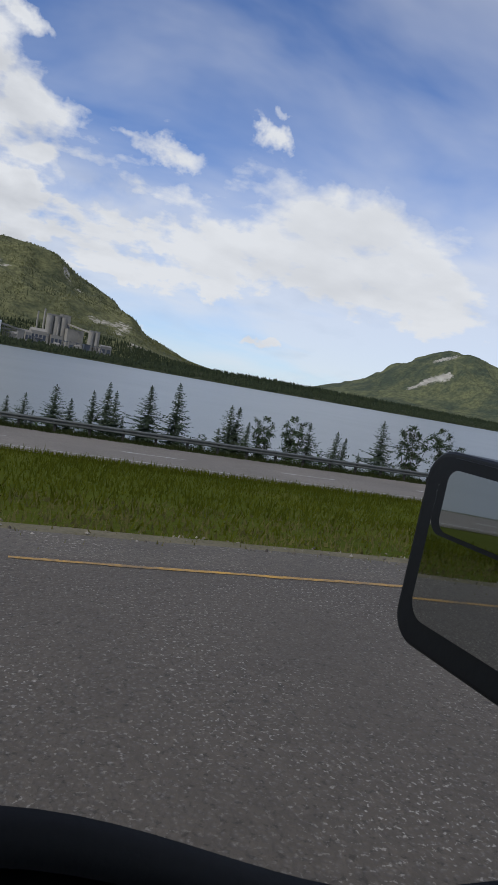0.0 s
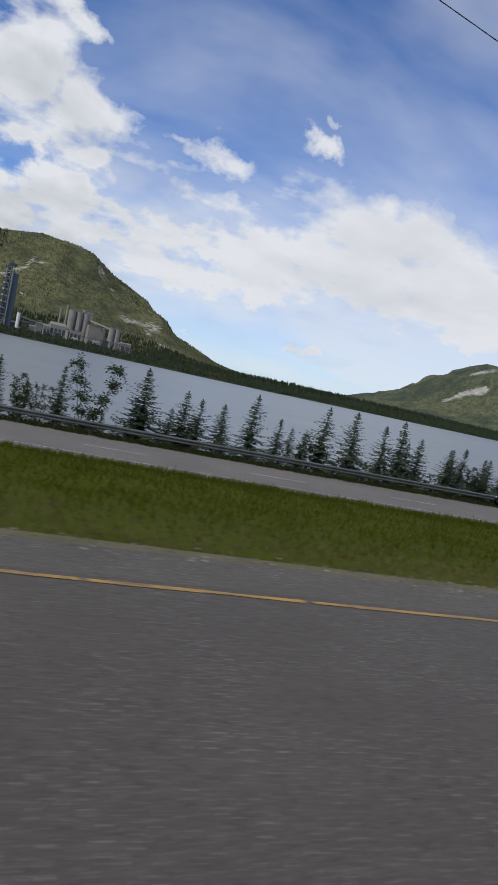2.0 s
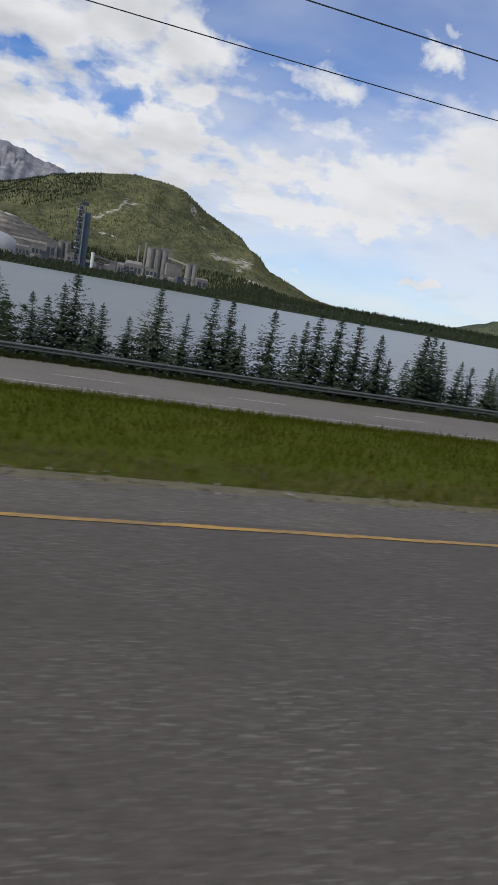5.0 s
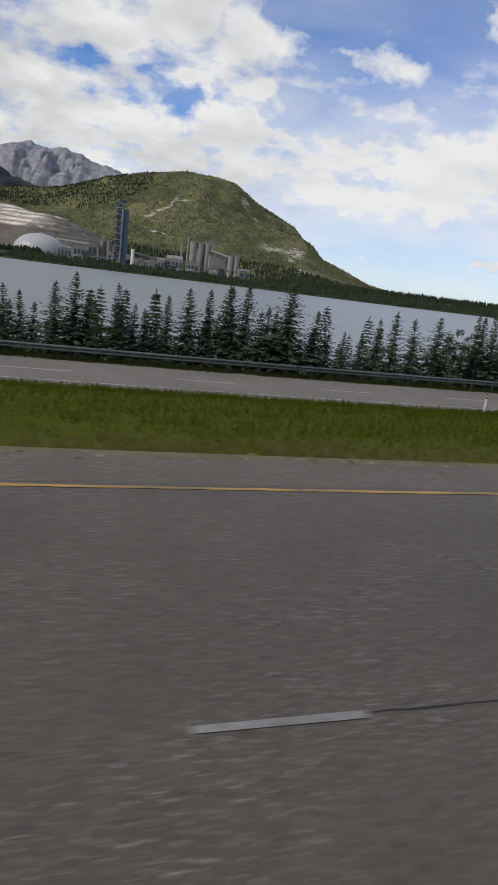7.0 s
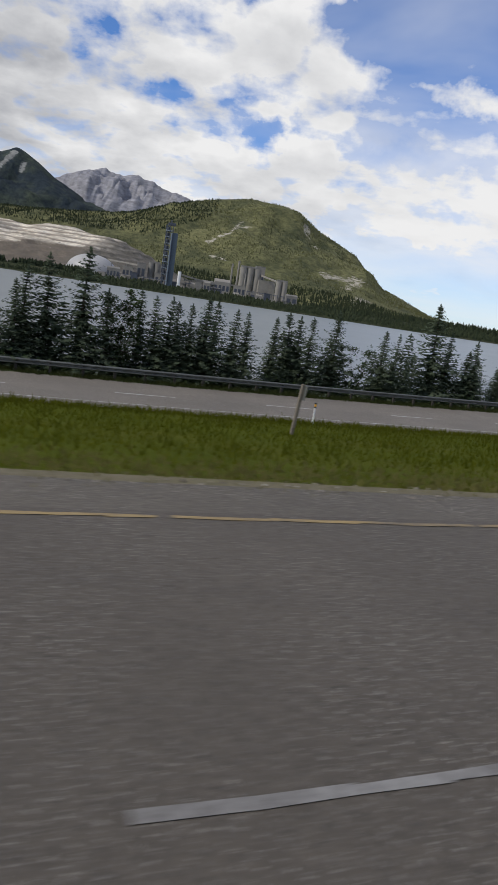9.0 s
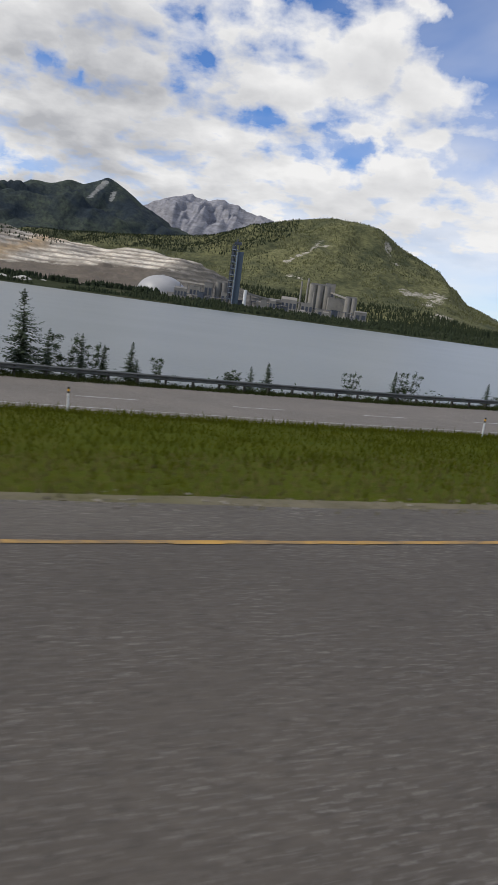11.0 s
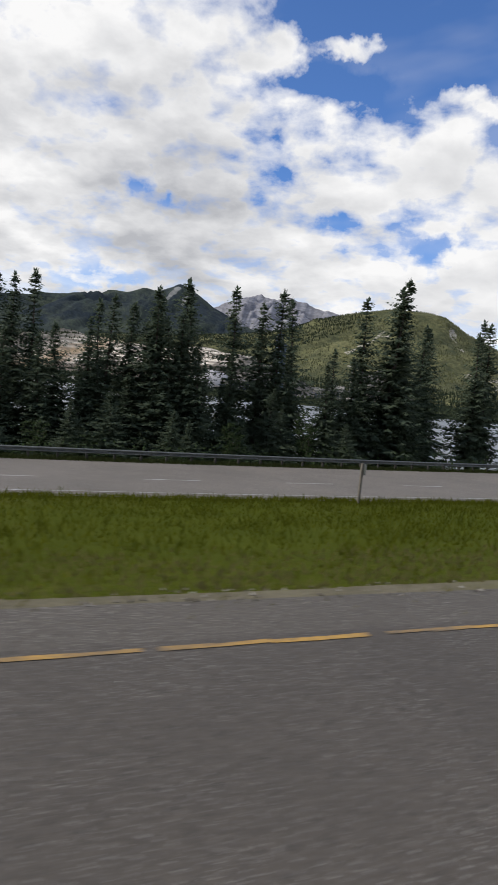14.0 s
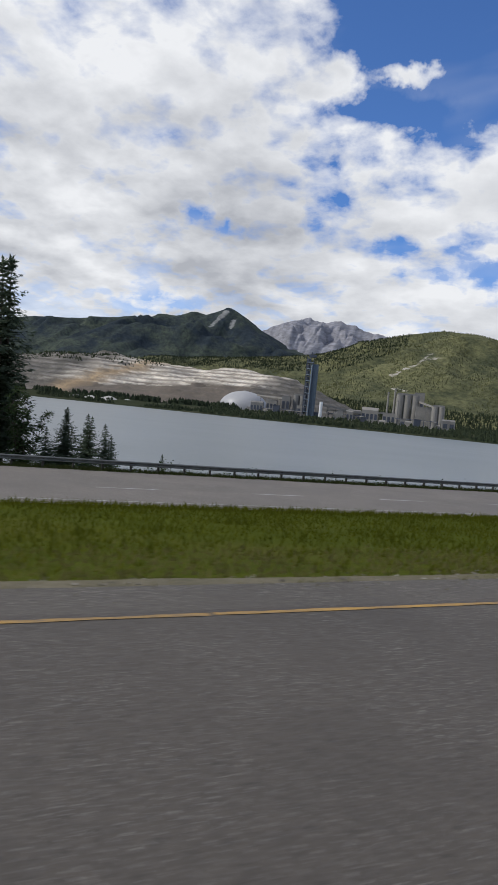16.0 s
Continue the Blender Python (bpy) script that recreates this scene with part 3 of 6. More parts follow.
def stones(name, label, seed, count, spot, size):
    """Loose small stones, eight faces each, in one mesh."""
    rnd = random.Random(seed)
    verts, faces = [], []
    for _ in range(count):
        s, left, z = spot(rnd)
        p = at(s, left, z)
        k = rnd.uniform(*size)
        b0 = len(verts)
        for d in ((1, 0, 0), (0, 1, 0), (-1, 0, 0), (0, -1, 0), (0, 0, 0.8), (0, 0, -0.5)):
            verts.append(tuple(p + Vector(d) * k * rnd.uniform(0.6, 1.3)))
        faces += [(b0 + i, b0 + (i + 1) % 4, b0 + 4) for i in range(4)] + [(b0 + (i + 1) % 4, b0 + i, b0 + 5) for i in range(4)]
    return tagged(from_data(name, verts, faces, PEBBLE), label, "gravel", kind="stuff")


def pebble():
    m, n, b = material("pebbles", 0.9)
    isl = n.add("ShaderNodeNewGeometry").outputs["Random Per Island"]
    n.tree.links.new(n.ramp(isl, [(0.0, (0.05, 0.04, 0.03)), (0.5, (0.17, 0.145, 0.11)), (1.0, (0.34, 0.31, 0.26))]), b.inputs["Base Color"])
    return m


PEBBLE = pebble()


def edge_stone(rnd):
    s = rnd.uniform(-12, 470)
    left = GRASS_AT + 0.12 + rnd.gauss(0, 0.28)
    return s, left, (median_z(s, left) + 0.02 if left > GRASS_AT else -0.015)


stones("gravel", "loose pale stones and clods along the asphalt edge", 41, 14000, edge_stone, (0.008, 0.035))
TAR = plain("tar", (0.02, 0.019, 0.018), 0.8, 0, 0.3, 3, 30, 0.2)


def crack(s0, s1, left0, left1, seed):
    """A thin dark crack wandering over the asphalt."""
    rnd = random.Random(seed)
    verts, faces = [], []
    n = max(6, int(abs(s1 - s0) / 0.12) + int(abs(left1 - left0) / 0.12))
    drift = 0.0
    for i in range(n + 1):
        u = i / n
        drift = drift * 0.9 + rnd.gauss(0, 0.009)
        w = 0.003 + 0.006 * rnd.random()
        s, l = s0 + (s1 - s0) * u, left0 + (left1 - left0) * u
        a = Vector((s1 - s0, left1 - left0)).normalized()
        for k in (-1, 1):
            verts.append(tuple(at(s - a.y * (drift + k * w), l + a.x * (drift + k * w), 0.004)))
    faces = [(2 * i, 2 * i + 2, 2 * i + 3, 2 * i + 1) for i in range(n)]
    return tagged(from_data("trim", verts, faces, TAR), "thin dark crack in the asphalt", "crack", kind="structure")


crack(197.7, 208, LANE_AT - 0.06, LANE_AT - 0.05, 1)
crack(104.5, 109.0, 5.3, 1.0, 2)
crack(341.5, 346.5, 3.9, 3.5, 3)


# ---- mountains ----
def massif(name, label, crest, reach, mat, rough=0.12, seed=1, across=34, along=90, power=1.25, floor=-12.0, terrace=0.0, jag=0.0):
    """A mountain lofted over its crest line: (x, y, height) points; reach is how far its flanks run out."""
    pts = [Vector(c) for c in crest]
    dist = [0.0]
    for a, b in zip(pts, pts[1:]):
        dist.append(dist[-1] + (b - a).length)
    total = dist[-1]
    verts, faces = [], []
    for i in range(along + 1):
        d = total * i / along
        c = Vector([float(np.interp(d, dist, [p[k] for p in pts])) for k in range(3)])
        c.z += jag * ((0.5 - abs(noise.noise(Vector((d / 110.0, seed, 0.5))))) * 1.2 + 0.6 * (0.4 - abs(noise.noise(Vector((d / 45.0, seed, 3.5))))) - 0.4)
        for j in range(across + 1):
            v = -1 + 2 * j / across
            w = math.copysign(abs(v) ** 1.3, v)
            n2 = Vector((0.0, 1.0, 0.0))
            p = Vector((c.x, c.y, 0)) + n2 * (w * reach)
            h = (1 - abs(w)) ** power
            q = Vector((p.x, p.y, seed * 100.0)) / 420.0
            ridge = sum((0.5 - abs(noise.noise(q * (2 ** o)))) / (1.7 ** o) for o in range(5))
            z = floor + (c.z - floor) * h * (1 + rough * (ridge - 0.4) * 2.2 * min(1.0, abs(w) * 7)) + (c.z - floor) * 0.004 * noise.noise(q * 16)
            z = min(z, floor + (c.z - floor) * (1 - abs(w) * 0.35))
            if terrace:
                k2 = z / terrace
                cut = terrace * (math.floor(k2) + min(1.0, (k2 - math.floor(k2)) * 3.2))
                kept = min(1.0, max(0.0, 0.40 + 1.8 * noise.noise(Vector((p.x / 130.0, p.y / 90.0, 8.0)))))
                z = z + (cut - z) * kept + 2.5 * noise.noise(Vector((p.x / 22.0, p.y / 22.0, 5.0))) if z > 14 else z
            x = p.x + reach * 0.10 * noise.noise(q * 1.3 + Vector((9, 0, 0))) * abs(w)
            verts.append((x, p.y, z))
    k = across + 1
    for i in range(along):
        for j in range(across):
            a = i * k + j
            faces.append((a, a + k, a + k + 1, a + 1))
    return tagged(from_data(name, verts, faces, mat, True), label, "mountain", kind="structure")


hill = massif("mountain", "rounded forested hill with pale rocky steps on its slope",
              [(-1900, 3200, 230), (-1100, 3250, 270), (-860, 3270, 290), (-639, 3293, 318), (-467, 3345, 385), (-250, 3360, 440), (-94, 3400, 468), (60, 3400, 455), (135, 3390, 435), (240, 3350, 362),
               (330, 3330, 320), (430, 3310, 270), (540, 3280, 150), (640, 3280, 112), (780, 3240, 52), (1000, 3200, 10), (1100, 3200, -12)], 1150, HILL, 0.14, 1, 40, 130, 1.15)
massif("mountain", "forested mountain toned dark and bluish for cloud shade and haze, with a bare rocky summit",
       [(-3300, 3000, 380), (-2480, 3353, 430), (-2126, 3623, 495), (-1983, 3740, 515), (-1850, 3800, 562), (-1790, 3835, 556), (-1690, 3900, 597), (-1627, 3935, 586), (-1505, 3995, 646), (-1405, 4040, 592), (-1312, 4080, 520), (-1130, 4150, 433), (-930, 4220, 373), (-400, 4300, 200)], 1500, DARK_RIDGE, 0.20, 2, 46, 190, 1.2, jag=4.0)
massif("mountain", "distant pale grey limestone peaks",
       [(-1700, 4420, 420), (-1450, 4458, 560), (-1320, 4505, 635), (-1172, 4550, 683), (-1110, 4570, 658), (-1000, 4610, 678), (-870, 4660, 655), (-730, 4690, 612), (-500, 4700, 540), (-200, 4700, 380)], 900, PALE_PEAK, 0.30, 3, 44, 200, 1.0, jag=24.0)
massif("mountain", "green hill with pale rocky ledges across the lake",
       [(1700, 4300, 10), (1966, 4213, 41), (2257, 4065, 145), (2514, 3911, 341), (2670, 3806, 443), (2829, 3690, 404), (2922, 3616, 365), (3200, 3400, 300), (3700, 3100, 380)], 1500, LEDGES, 0.22, 4, 46, 120, 1.3)
quarry = massif("mountain", "bare grey and cream quarry with cut terraces",
       [(-1500, 1750, 60), (-1180, 1800, 100), (-1000, 1850, 130), (-880, 1900, 140), (-765, 1950, 135), (-698, 2000, 128), (-586, 2030, 120), (-529, 2050, 133), (-424, 2080, 122), (-348, 2100, 120), (-267, 2110, 92), (-150, 2120, 40), (0, 2120, 0)], 560, QUARRY, 0.16, 5, 110, 150, 1.0, -12.0, 15.0)


# ---- far shore ----
def far_land(x, y):
    sh = 1290 + 60 * noise.noise(Vector((x / 300, 0.3, 0))) + max(0.0, x - 500) * 0.22
    u = (y - sh) / 90.0
    return LAKE - 1.5 + 12.0 * min(max(u, 0), 1.3) + (3.0 * noise.noise(Vector((x / 60, y / 60, 2))) if u > 0.1 else 0)


verts, faces = [], []
NX, NY = 130, 26
for i in range(NX + 1):
    for j in range(NY + 1):
        x, y = -2000 + 4300 * i / NX, 1180 + 30 * j + (j ** 2) * 1.6
        verts.append((x, y, far_land(x, y)))
for i in range(NX):
    for j in range(NY):
        a = i * (NY + 1) + j
        faces.append((a, a + NY + 1, a + NY + 2, a + 1))
tagged(from_data("ground", verts, faces, FAR_SHORE, True), "low far shore with dark scrub", "shore", kind="structure")


def cone_woods(name, label, count, where, mat, seed, tall=(6, 14), lean=0.3):
    """Many small far trees in one mesh; where(rnd) gives their feet."""
    rnd = random.Random(seed)
    verts, faces = [], []
    for _ in range(count):
        got = where(rnd)
        if got is None:
            continue
        x, y, z = got
        h = rnd.uniform(*tall)
        r = h * rnd.uniform(0.16, lean)
        o = rnd.random() * 6.28
        for lo, hi, rr in ((0.0, 0.55, 1.0), (0.4, 1.0, 0.62)):
            b = len(verts)
            for q in range(5):
                k = rr * r * rnd.uniform(0.7, 1.2)
                verts.append((x + k * math.cos(o + q * 1.2566), y + k * math.sin(o + q * 1.2566), z - 0.5 + h * lo))
            verts.append((x + rnd.uniform(-0.1, 0.1) * r, y, z - 0.5 + h * hi))
            faces += [(b + q, b + (q + 1) % 5, b + 5) for q in range(5)]
    return tagged(from_data(name, verts, faces, mat), label, "woods", kind="stuff")


def shore_spot(rnd):
    x = rnd.uniform(-1100, 1900)
    sh = 1290 + 60 * noise.noise(Vector((x / 300, 0.3, 0))) + max(0.0, x - 500) * 0.22
    y = sh + 25 + 110 * rnd.random() ** 1.4
    if x < -250 and noise.noise(Vector((x / 90, y / 90, 5))) < 0.0:
        return None
    return x, y, far_land(x, y)


cone_woods("far_woods", "dark strip of conifers and scrub along the far shore", 9000, shore_spot, FAR_WOOD, 11, (2.5, 8), 0.9)


# ---- trees on the bank ----
def bank_z(s, off):
    w = float(np.interp(s, [0, 330, 380, 470, 520], [9, 9, 20, 20, 12]))
    u = min(max((off - 1.2) / w, 0.0), 1.0)
    z = rail_foot(s)
    return z - 0.1 + (LAKE - 0.6 - z) * u ** 1.2


def spray(verts, faces, p, d, size, rnd):
    """One small needle clump: a bent leaf of two triangles."""
    side = d.cross(Vector((rnd.uniform(-0.3, 0.3), rnd.uniform(-0.3, 0.3), 1))).normalized()
    b = len(verts)
    tip = p + d * size
    mid = p + d * size * 0.45
    drop = Vector((0, 0, -size * rnd.uniform(0.05, 0.3)))
    w = size * rnd.uniform(0.22, 0.36)
    verts += [tuple(p), tuple(mid + side * w + drop), tuple(tip + drop), tuple(mid - side * w + drop)]
    faces.append((b, b + 1, b + 2, b + 3))


def make_spruce(name, h, width, seed, gaps=0.12, clear=0.06, lean=0.03, dense=1.0):
    """A spruce of height h at the origin: trunk and a crown of drooping whorls."""
    rnd = random.Random(seed)
    root = new(name)
    bx, by = rnd.uniform(-lean, lean) * h, rnd.uniform(-lean, lean) * h

    def stem(u):
        return Vector((bx * u * u, by * u * u, h * u))

    bm = bmesh.new()
    n = 6
    for i in range(n):
        a, c = i / n, (i + 1) / n
        tube(bm, stem(a), stem(c), 0.016 * h * (1 - a) + 0.008, 0.016 * h * (1 - c) + 0.006, 7, i == 0)
    part("trunk", bm, BARK, root)
    verts, faces = [], []
    step = h / 40 if h < 9 else h / 60
    z = clear * h
    while z < h * 0.985:
        u = z / h
        reach = width * h * (1 - u) ** (0.92 if h < 9 else 0.78) * (0.78 + 0.22 * min(1, u * 6))
        count = max(4, int(round((6 + 5 * (1 - u)) * dense)))
        o = rnd.random() * 6.28
        for k in range(count):
            if rnd.random() < gaps:
                continue
            a = o + 6.283 * k / count + rnd.uniform(-0.35, 0.35)
            r = reach * (1.0 + 0.75 * noise.noise(Vector((math.cos(a) * 0.8, math.sin(a) * 0.8, u * 5.0 + seed)))) * (rnd.uniform(0.45, 1.0) if rnd.random() < 0.7 else rnd.uniform(1.0, 1.4)) + 0.008 * h
            out_d = Vector((math.cos(a), math.sin(a), 0))
            rise = rnd.uniform(-0.42, -0.06) + 0.7 * max(0, u - 0.5)
            root_p = stem(u)
            m = max(3, int(r / (0.027 * h if h < 9 else 0.019 * h)))
            for q in range(m + 1):
                v = (q + rnd.random() * 0.6) / (m + 0.3)
                c = root_p + out_d * (r * v) + Vector((0, 0, r * (rise * v + 0.16 * v * v * v)))
                size = (0.045 * h if h < 9 else 0.034 * h) * rnd.uniform(0.7, 1.3) * (1.15 - 0.4 * v) * (0.55 + 0.45 * min(1, (1 - u) * 1.8))
                for sgn in (-1, 1, 0):
                    if sgn == 0 and q % 2:
                        continue
                    turn = a + sgn * rnd.uniform(0.45, 1.15)
                    d = Vector((math.cos(turn), math.sin(turn), rnd.uniform(-0.6, 0.3))).normalized()
                    spray(verts, faces, c, d, size, rnd)
        z += step * rnd.uniform(0.75, 1.3)
    for q in range(10):
        spray(verts, faces, stem(0.955 + 0.004 * q), Vector((rnd.uniform(-0.5, 0.5), rnd.uniform(-0.5, 0.5), 0.9)).normalized(), 0.03 * h, rnd)
    crown = from_data("crown", verts, faces, NEEDLES)
    crown.parent = root
    return root


def make_broadleaf(name, h, width, seed):
    """A small many-stemmed willow or poplar with thin crown."""
    rnd = random.Random(seed)
    root = new(name)
    bm = bmesh.new()
    verts, faces = [], []
    for k in range(rnd.randint(4, 6)):
        a = rnd.random() * 6.28
        p = Vector((0.05 * math.cos(a), 0.05 * math.sin(a), 0))
        top = Vector((math.cos(a) * width * h * rnd.uniform(0.2, 1.0), math.sin(a) * width * h * rnd.uniform(0.2, 1.0), h * rnd.uniform(0.7, 1.0)))
        prev = p
        for i in range(1, 6):
            u = i / 5
            c = p.lerp(top, u) + Vector((rnd.uniform(-1, 1), rnd.uniform(-1, 1), 0)) * 0.02 * h
            tube(bm, prev, c, 0.009 * h * (1.15 - u), 0.009 * h * (0.95 - u * 0.8), 5, False)
            if u > 0.1:
                for b in range(6):
                    w = Vector((rnd.uniform(-1, 1), rnd.uniform(-1, 1), rnd.uniform(0.0, 0.9))).normalized()
                    e = prev.lerp(c, rnd.random()) + w * h * rnd.uniform(0.10, 0.26) * (1.15 - 0.6 * u)
                    tube(bm, c, e, 0.003 * h, 0.0015 * h, 4, False)
                    for q in range(20):
                        d = Vector((rnd.uniform(-1, 1), rnd.uniform(-1, 1), rnd.uniform(-0.5, 0.8))).normalized()
                        spray(verts, faces, c.lerp(e, rnd.random()) + d * 0.035 * h * rnd.random(), d, 0.034 * h * rnd.uniform(0.7, 1.4), rnd)
            prev = c
    part("trunk", bm, BARK, root)
    crown = from_data("crown", verts, faces, LEAVES)
    crown.parent = root
    return root


made = {}


def plant_tree(kind, s, off, h, rnd):
    """Plants a tree of a kind; the first of each form is built, the others are copies."""
    forms = {"s": 5, "w": 3, "t": 5, "d": 3}[kind]
    v = rnd.randrange(forms)
    nominal = {"s": 5.0, "w": 6.0, "t": 16.0, "d": 4.0}[kind]
    p = at(s, rail_left(s) + off, bank_z(s, off) - 0.08)
    k = h / nominal
    m = Matrix.Translation(p) @ Matrix.Rotation(rnd.random() * 6.28, 4, "Z") @ Matrix.Diagonal((k * rnd.uniform(0.9, 1.12), k * rnd.uniform(0.9, 1.12), k, 1))
    key = (kind, v)
    if key not in made:
        if kind == "s":
            ob = make_spruce("spruce", 5.0, 0.27 + 0.035 * v, 20 + v, 0.12, dense=0.78)
        elif kind == "w":
            ob = make_spruce("spruce", 6.0, 0.38 + 0.03 * v, 40 + v, 0.05, 0.02, dense=0.8)
        elif kind == "t":
            ob = make_spruce("spruce", 16.0, (0.16, 0.22, 0.18, 0.27, 0.20)[v], 60 + v, (0.34, 0.24, 0.38, 0.16, 0.3)[v], (0.16, 0.06, 0.2, 0.02, 0.12)[v], 0.05, 0.9)
        else:
            ob = make_broadleaf("willow", 4.0, 0.26 + 0.05 * v, 80 + v)
        ob.matrix_basis = m
        made[key] = ob
    else:
        k0 = made[key].scale
        ob = copy_thing(made[key], m @ Matrix.Diagonal((1 / k0.x, 1 / k0.y, 1 / k0.z, 1)))
    label, cat, grp = {
        "s": ("slender dark green spruce on the bank behind the guardrail", "conifer", "spruces on the lake bank"),
        "w": ("broad bushy dark green spruce behind the guardrail", "conifer", "spruces on the lake bank"),
        "t": ("tall narrow dark spruce with gaps in its crown", "conifer", "tall spruces by the lake"),
        "d": ("thin leafy willow shrub with several stems on the bank", "shrub", "willows on the lake bank")}[kind]
    tagged(ob, label, cat, grp)
    return ob


def grove(seed, rows, kinds="s"):
    """Trees as (s, height, metres behind the guardrail)."""
    rnd = random.Random(seed)
    for row in rows:
        s, h = row[0], row[1]
        kind = row[3] if len(row) > 3 else kinds
        plant_tree(kind, s, row[2], h, rnd)


grove(100, [(0.2, 2.1, 2.2), (1.2, 2.7, 2.8), (1.8, 1.6, 2.5), (3.0, 3.5, 2.9, "w"), (4.0, 2.8, 2.9), (5.2, 3.0, 1.9), (6.0, 3.6, 1.8), (6.8, 3.9, 3.3), (7.2, 1.9, 2.3), (8.8, 4.0, 2.2, "w"), (11.0, 5.2, 3.6), (12.5, 1.7, 2.6, "d"), (14.0, 2.6, 3.3), (14.5, 3.9, 2.7), (15.0, 4.0, 3.0), (15.5, 2.7, 2.1), (17.0, 3.6, 2.9, "d"), (19.5, 4.2, 3.4, "d"), (20.5, 3.6, 2.7), (22.8, 3.5, 3.1), (23.5, 3.1, 3.0), (24.2, 1.7, 1.9), (26.8, 4.8, 3.2, "w"), (29.2, 4.9, 2.9, "d")], "s")
grove(124, [(31.5, 4.3, 1.9, "d"), (33.2, 2.6, 3.4), (34.5, 2.1, 2.7), (35.8, 2.0, 3.1), (36.8, 2.5, 3.4, "d"), (37.2, 2.6, 3.1), (38.0, 2.4, 3.5), (38.2, 3.3, 2.5), (40.2, 2.8, 3.2), (41.2, 2.3, 2.6, "d"), (43.2, 5.1, 3.5, "w"), (45.8, 3.2, 3.4), (46.5, 2.4, 2.0), (47.5, 1.9, 2.0, "d"), (48.5, 3.1, 2.2), (50.5, 4.4, 3.5), (51.2, 2.7, 2.6), (52.5, 2.9, 2.9, "d"), (53.8, 2.9, 2.3, "d"), (55.5, 4.1, 2.7), (57.0, 3.2, 2.5, "d"), (58.0, 2.8, 2.4, "d"), (59.2, 4.3, 2.9), (61.0, 5.1, 2.9, "d")], "s")
grove(148, [(64.5, 5.5, 3.4, "w"), (66.2, 3.2, 3.0), (67.2, 4.7, 3.5), (68.2, 4.3, 3.3), (70.0, 4.4, 3.6, "w"), (71.8, 5.1, 3.0), (73.5, 3.5, 2.1), (75.8, 3.4, 3.3, "d"), (77.5, 5.6, 3.5), (80.0, 5.6, 3.4, "w"), (82.2, 4.8, 2.8), (84.0, 5.5, 3.1), (84.5, 4.2, 3.3), (86.0, 4.8, 3.6, "w"), (87.5, 3.7, 2.0, "w"), (89.0, 4.3, 3.2), (89.2, 4.2, 2.5), (90.2, 2.8, 2.1, "d"), (91.2, 3.6, 2.3, "w"), (92.5, 4.1, 3.2, "w"), (94.2, 4.0, 3.4), (95.0, 4.0, 1.9), (96.8, 3.2, 2.9), (98.2, 2.3, 1.9, "d")], "s")
grove(172, [(100.0, 3.5, 3.1), (101.2, 3.2, 2.4), (102.5, 4.4, 3.4), (104.8, 4.7, 3.6), (105.8, 3.2, 2.7, "d"), (107.5, 4.1, 3.6, "d"), (108.2, 3.3, 2.4), (109.5, 2.4, 1.9), (111.8, 3.8, 2.9, "w"), (112.5, 2.3, 1.9), (115.2, 4.6, 2.2, "w"), (117.0, 3.3, 2.5), (118.8, 4.4, 2.9), (119.0, 2.3, 2.1), (120.2, 3.7, 1.9), (121.2, 4.5, 3.4), (122.2, 4.7, 2.4), (123.8, 5.2, 3.5, "w"), (124.5, 4.0, 3.4), (125.8, 4.2, 2.5), (126.5, 4.0, 2.6), (127.8, 5.0, 2.7), (128.8, 6.2, 3.0, "w"), (130.5, 4.3, 2.9)], "s")
grove(196, [(131.2, 4.1, 2.8), (132.0, 3.7, 2.9), (133.0, 5.3, 3.5, "w"), (134.0, 4.6, 2.7), (135.2, 4.4, 2.6), (137.5, 5.4, 3.1, "w"), (138.5, 3.3, 2.2, "d"), (139.8, 4.0, 2.3), (141.5, 4.9, 2.7), (142.2, 6.1, 3.6), (143.2, 4.2, 2.8), (143.8, 3.8, 1.8), (145.5, 3.6, 2.5), (147.2, 5.7, 2.8, "w"), (148.8, 4.0, 1.8), (150.8, 5.8, 2.9), (152.0, 5.8, 2.9), (152.5, 4.0, 1.9), (194.8, 4.5, 2.9), (195.8, 4.1, 2.6), (196.5, 3.7, 3.0), (197.8, 4.7, 2.4, "w"), (199.0, 5.7, 3.1, "w"), (199.8, 4.6, 3.1)], "s")
grove(220, [(200.8, 3.7, 1.8, "d"), (201.8, 4.8, 1.9), (202.8, 4.2, 3.0), (203.8, 4.2, 3.5), (205.0, 4.6, 2.3), (206.5, 5.3, 2.6, "w"), (208.0, 5.5, 2.9), (209.0, 5.6, 2.4), (209.5, 5.7, 2.5), (210.5, 5.8, 2.4, "w"), (212.2, 4.7, 2.5), (213.0, 4.6, 2.9), (213.8, 6.4, 2.3, "w"), (216.0, 4.8, 2.5), (217.5, 3.7, 3.2), (218.0, 3.4, 1.8), (220.2, 3.8, 2.8), (221.8, 5.0, 3.1), (222.8, 5.3, 2.4), (224.5, 4.9, 2.2), (227.5, 5.7, 3.2, "w"), (229.0, 4.5, 2.2, "d"), (230.5, 5.6, 2.1), (231.8, 6.0, 3.1)], "s")
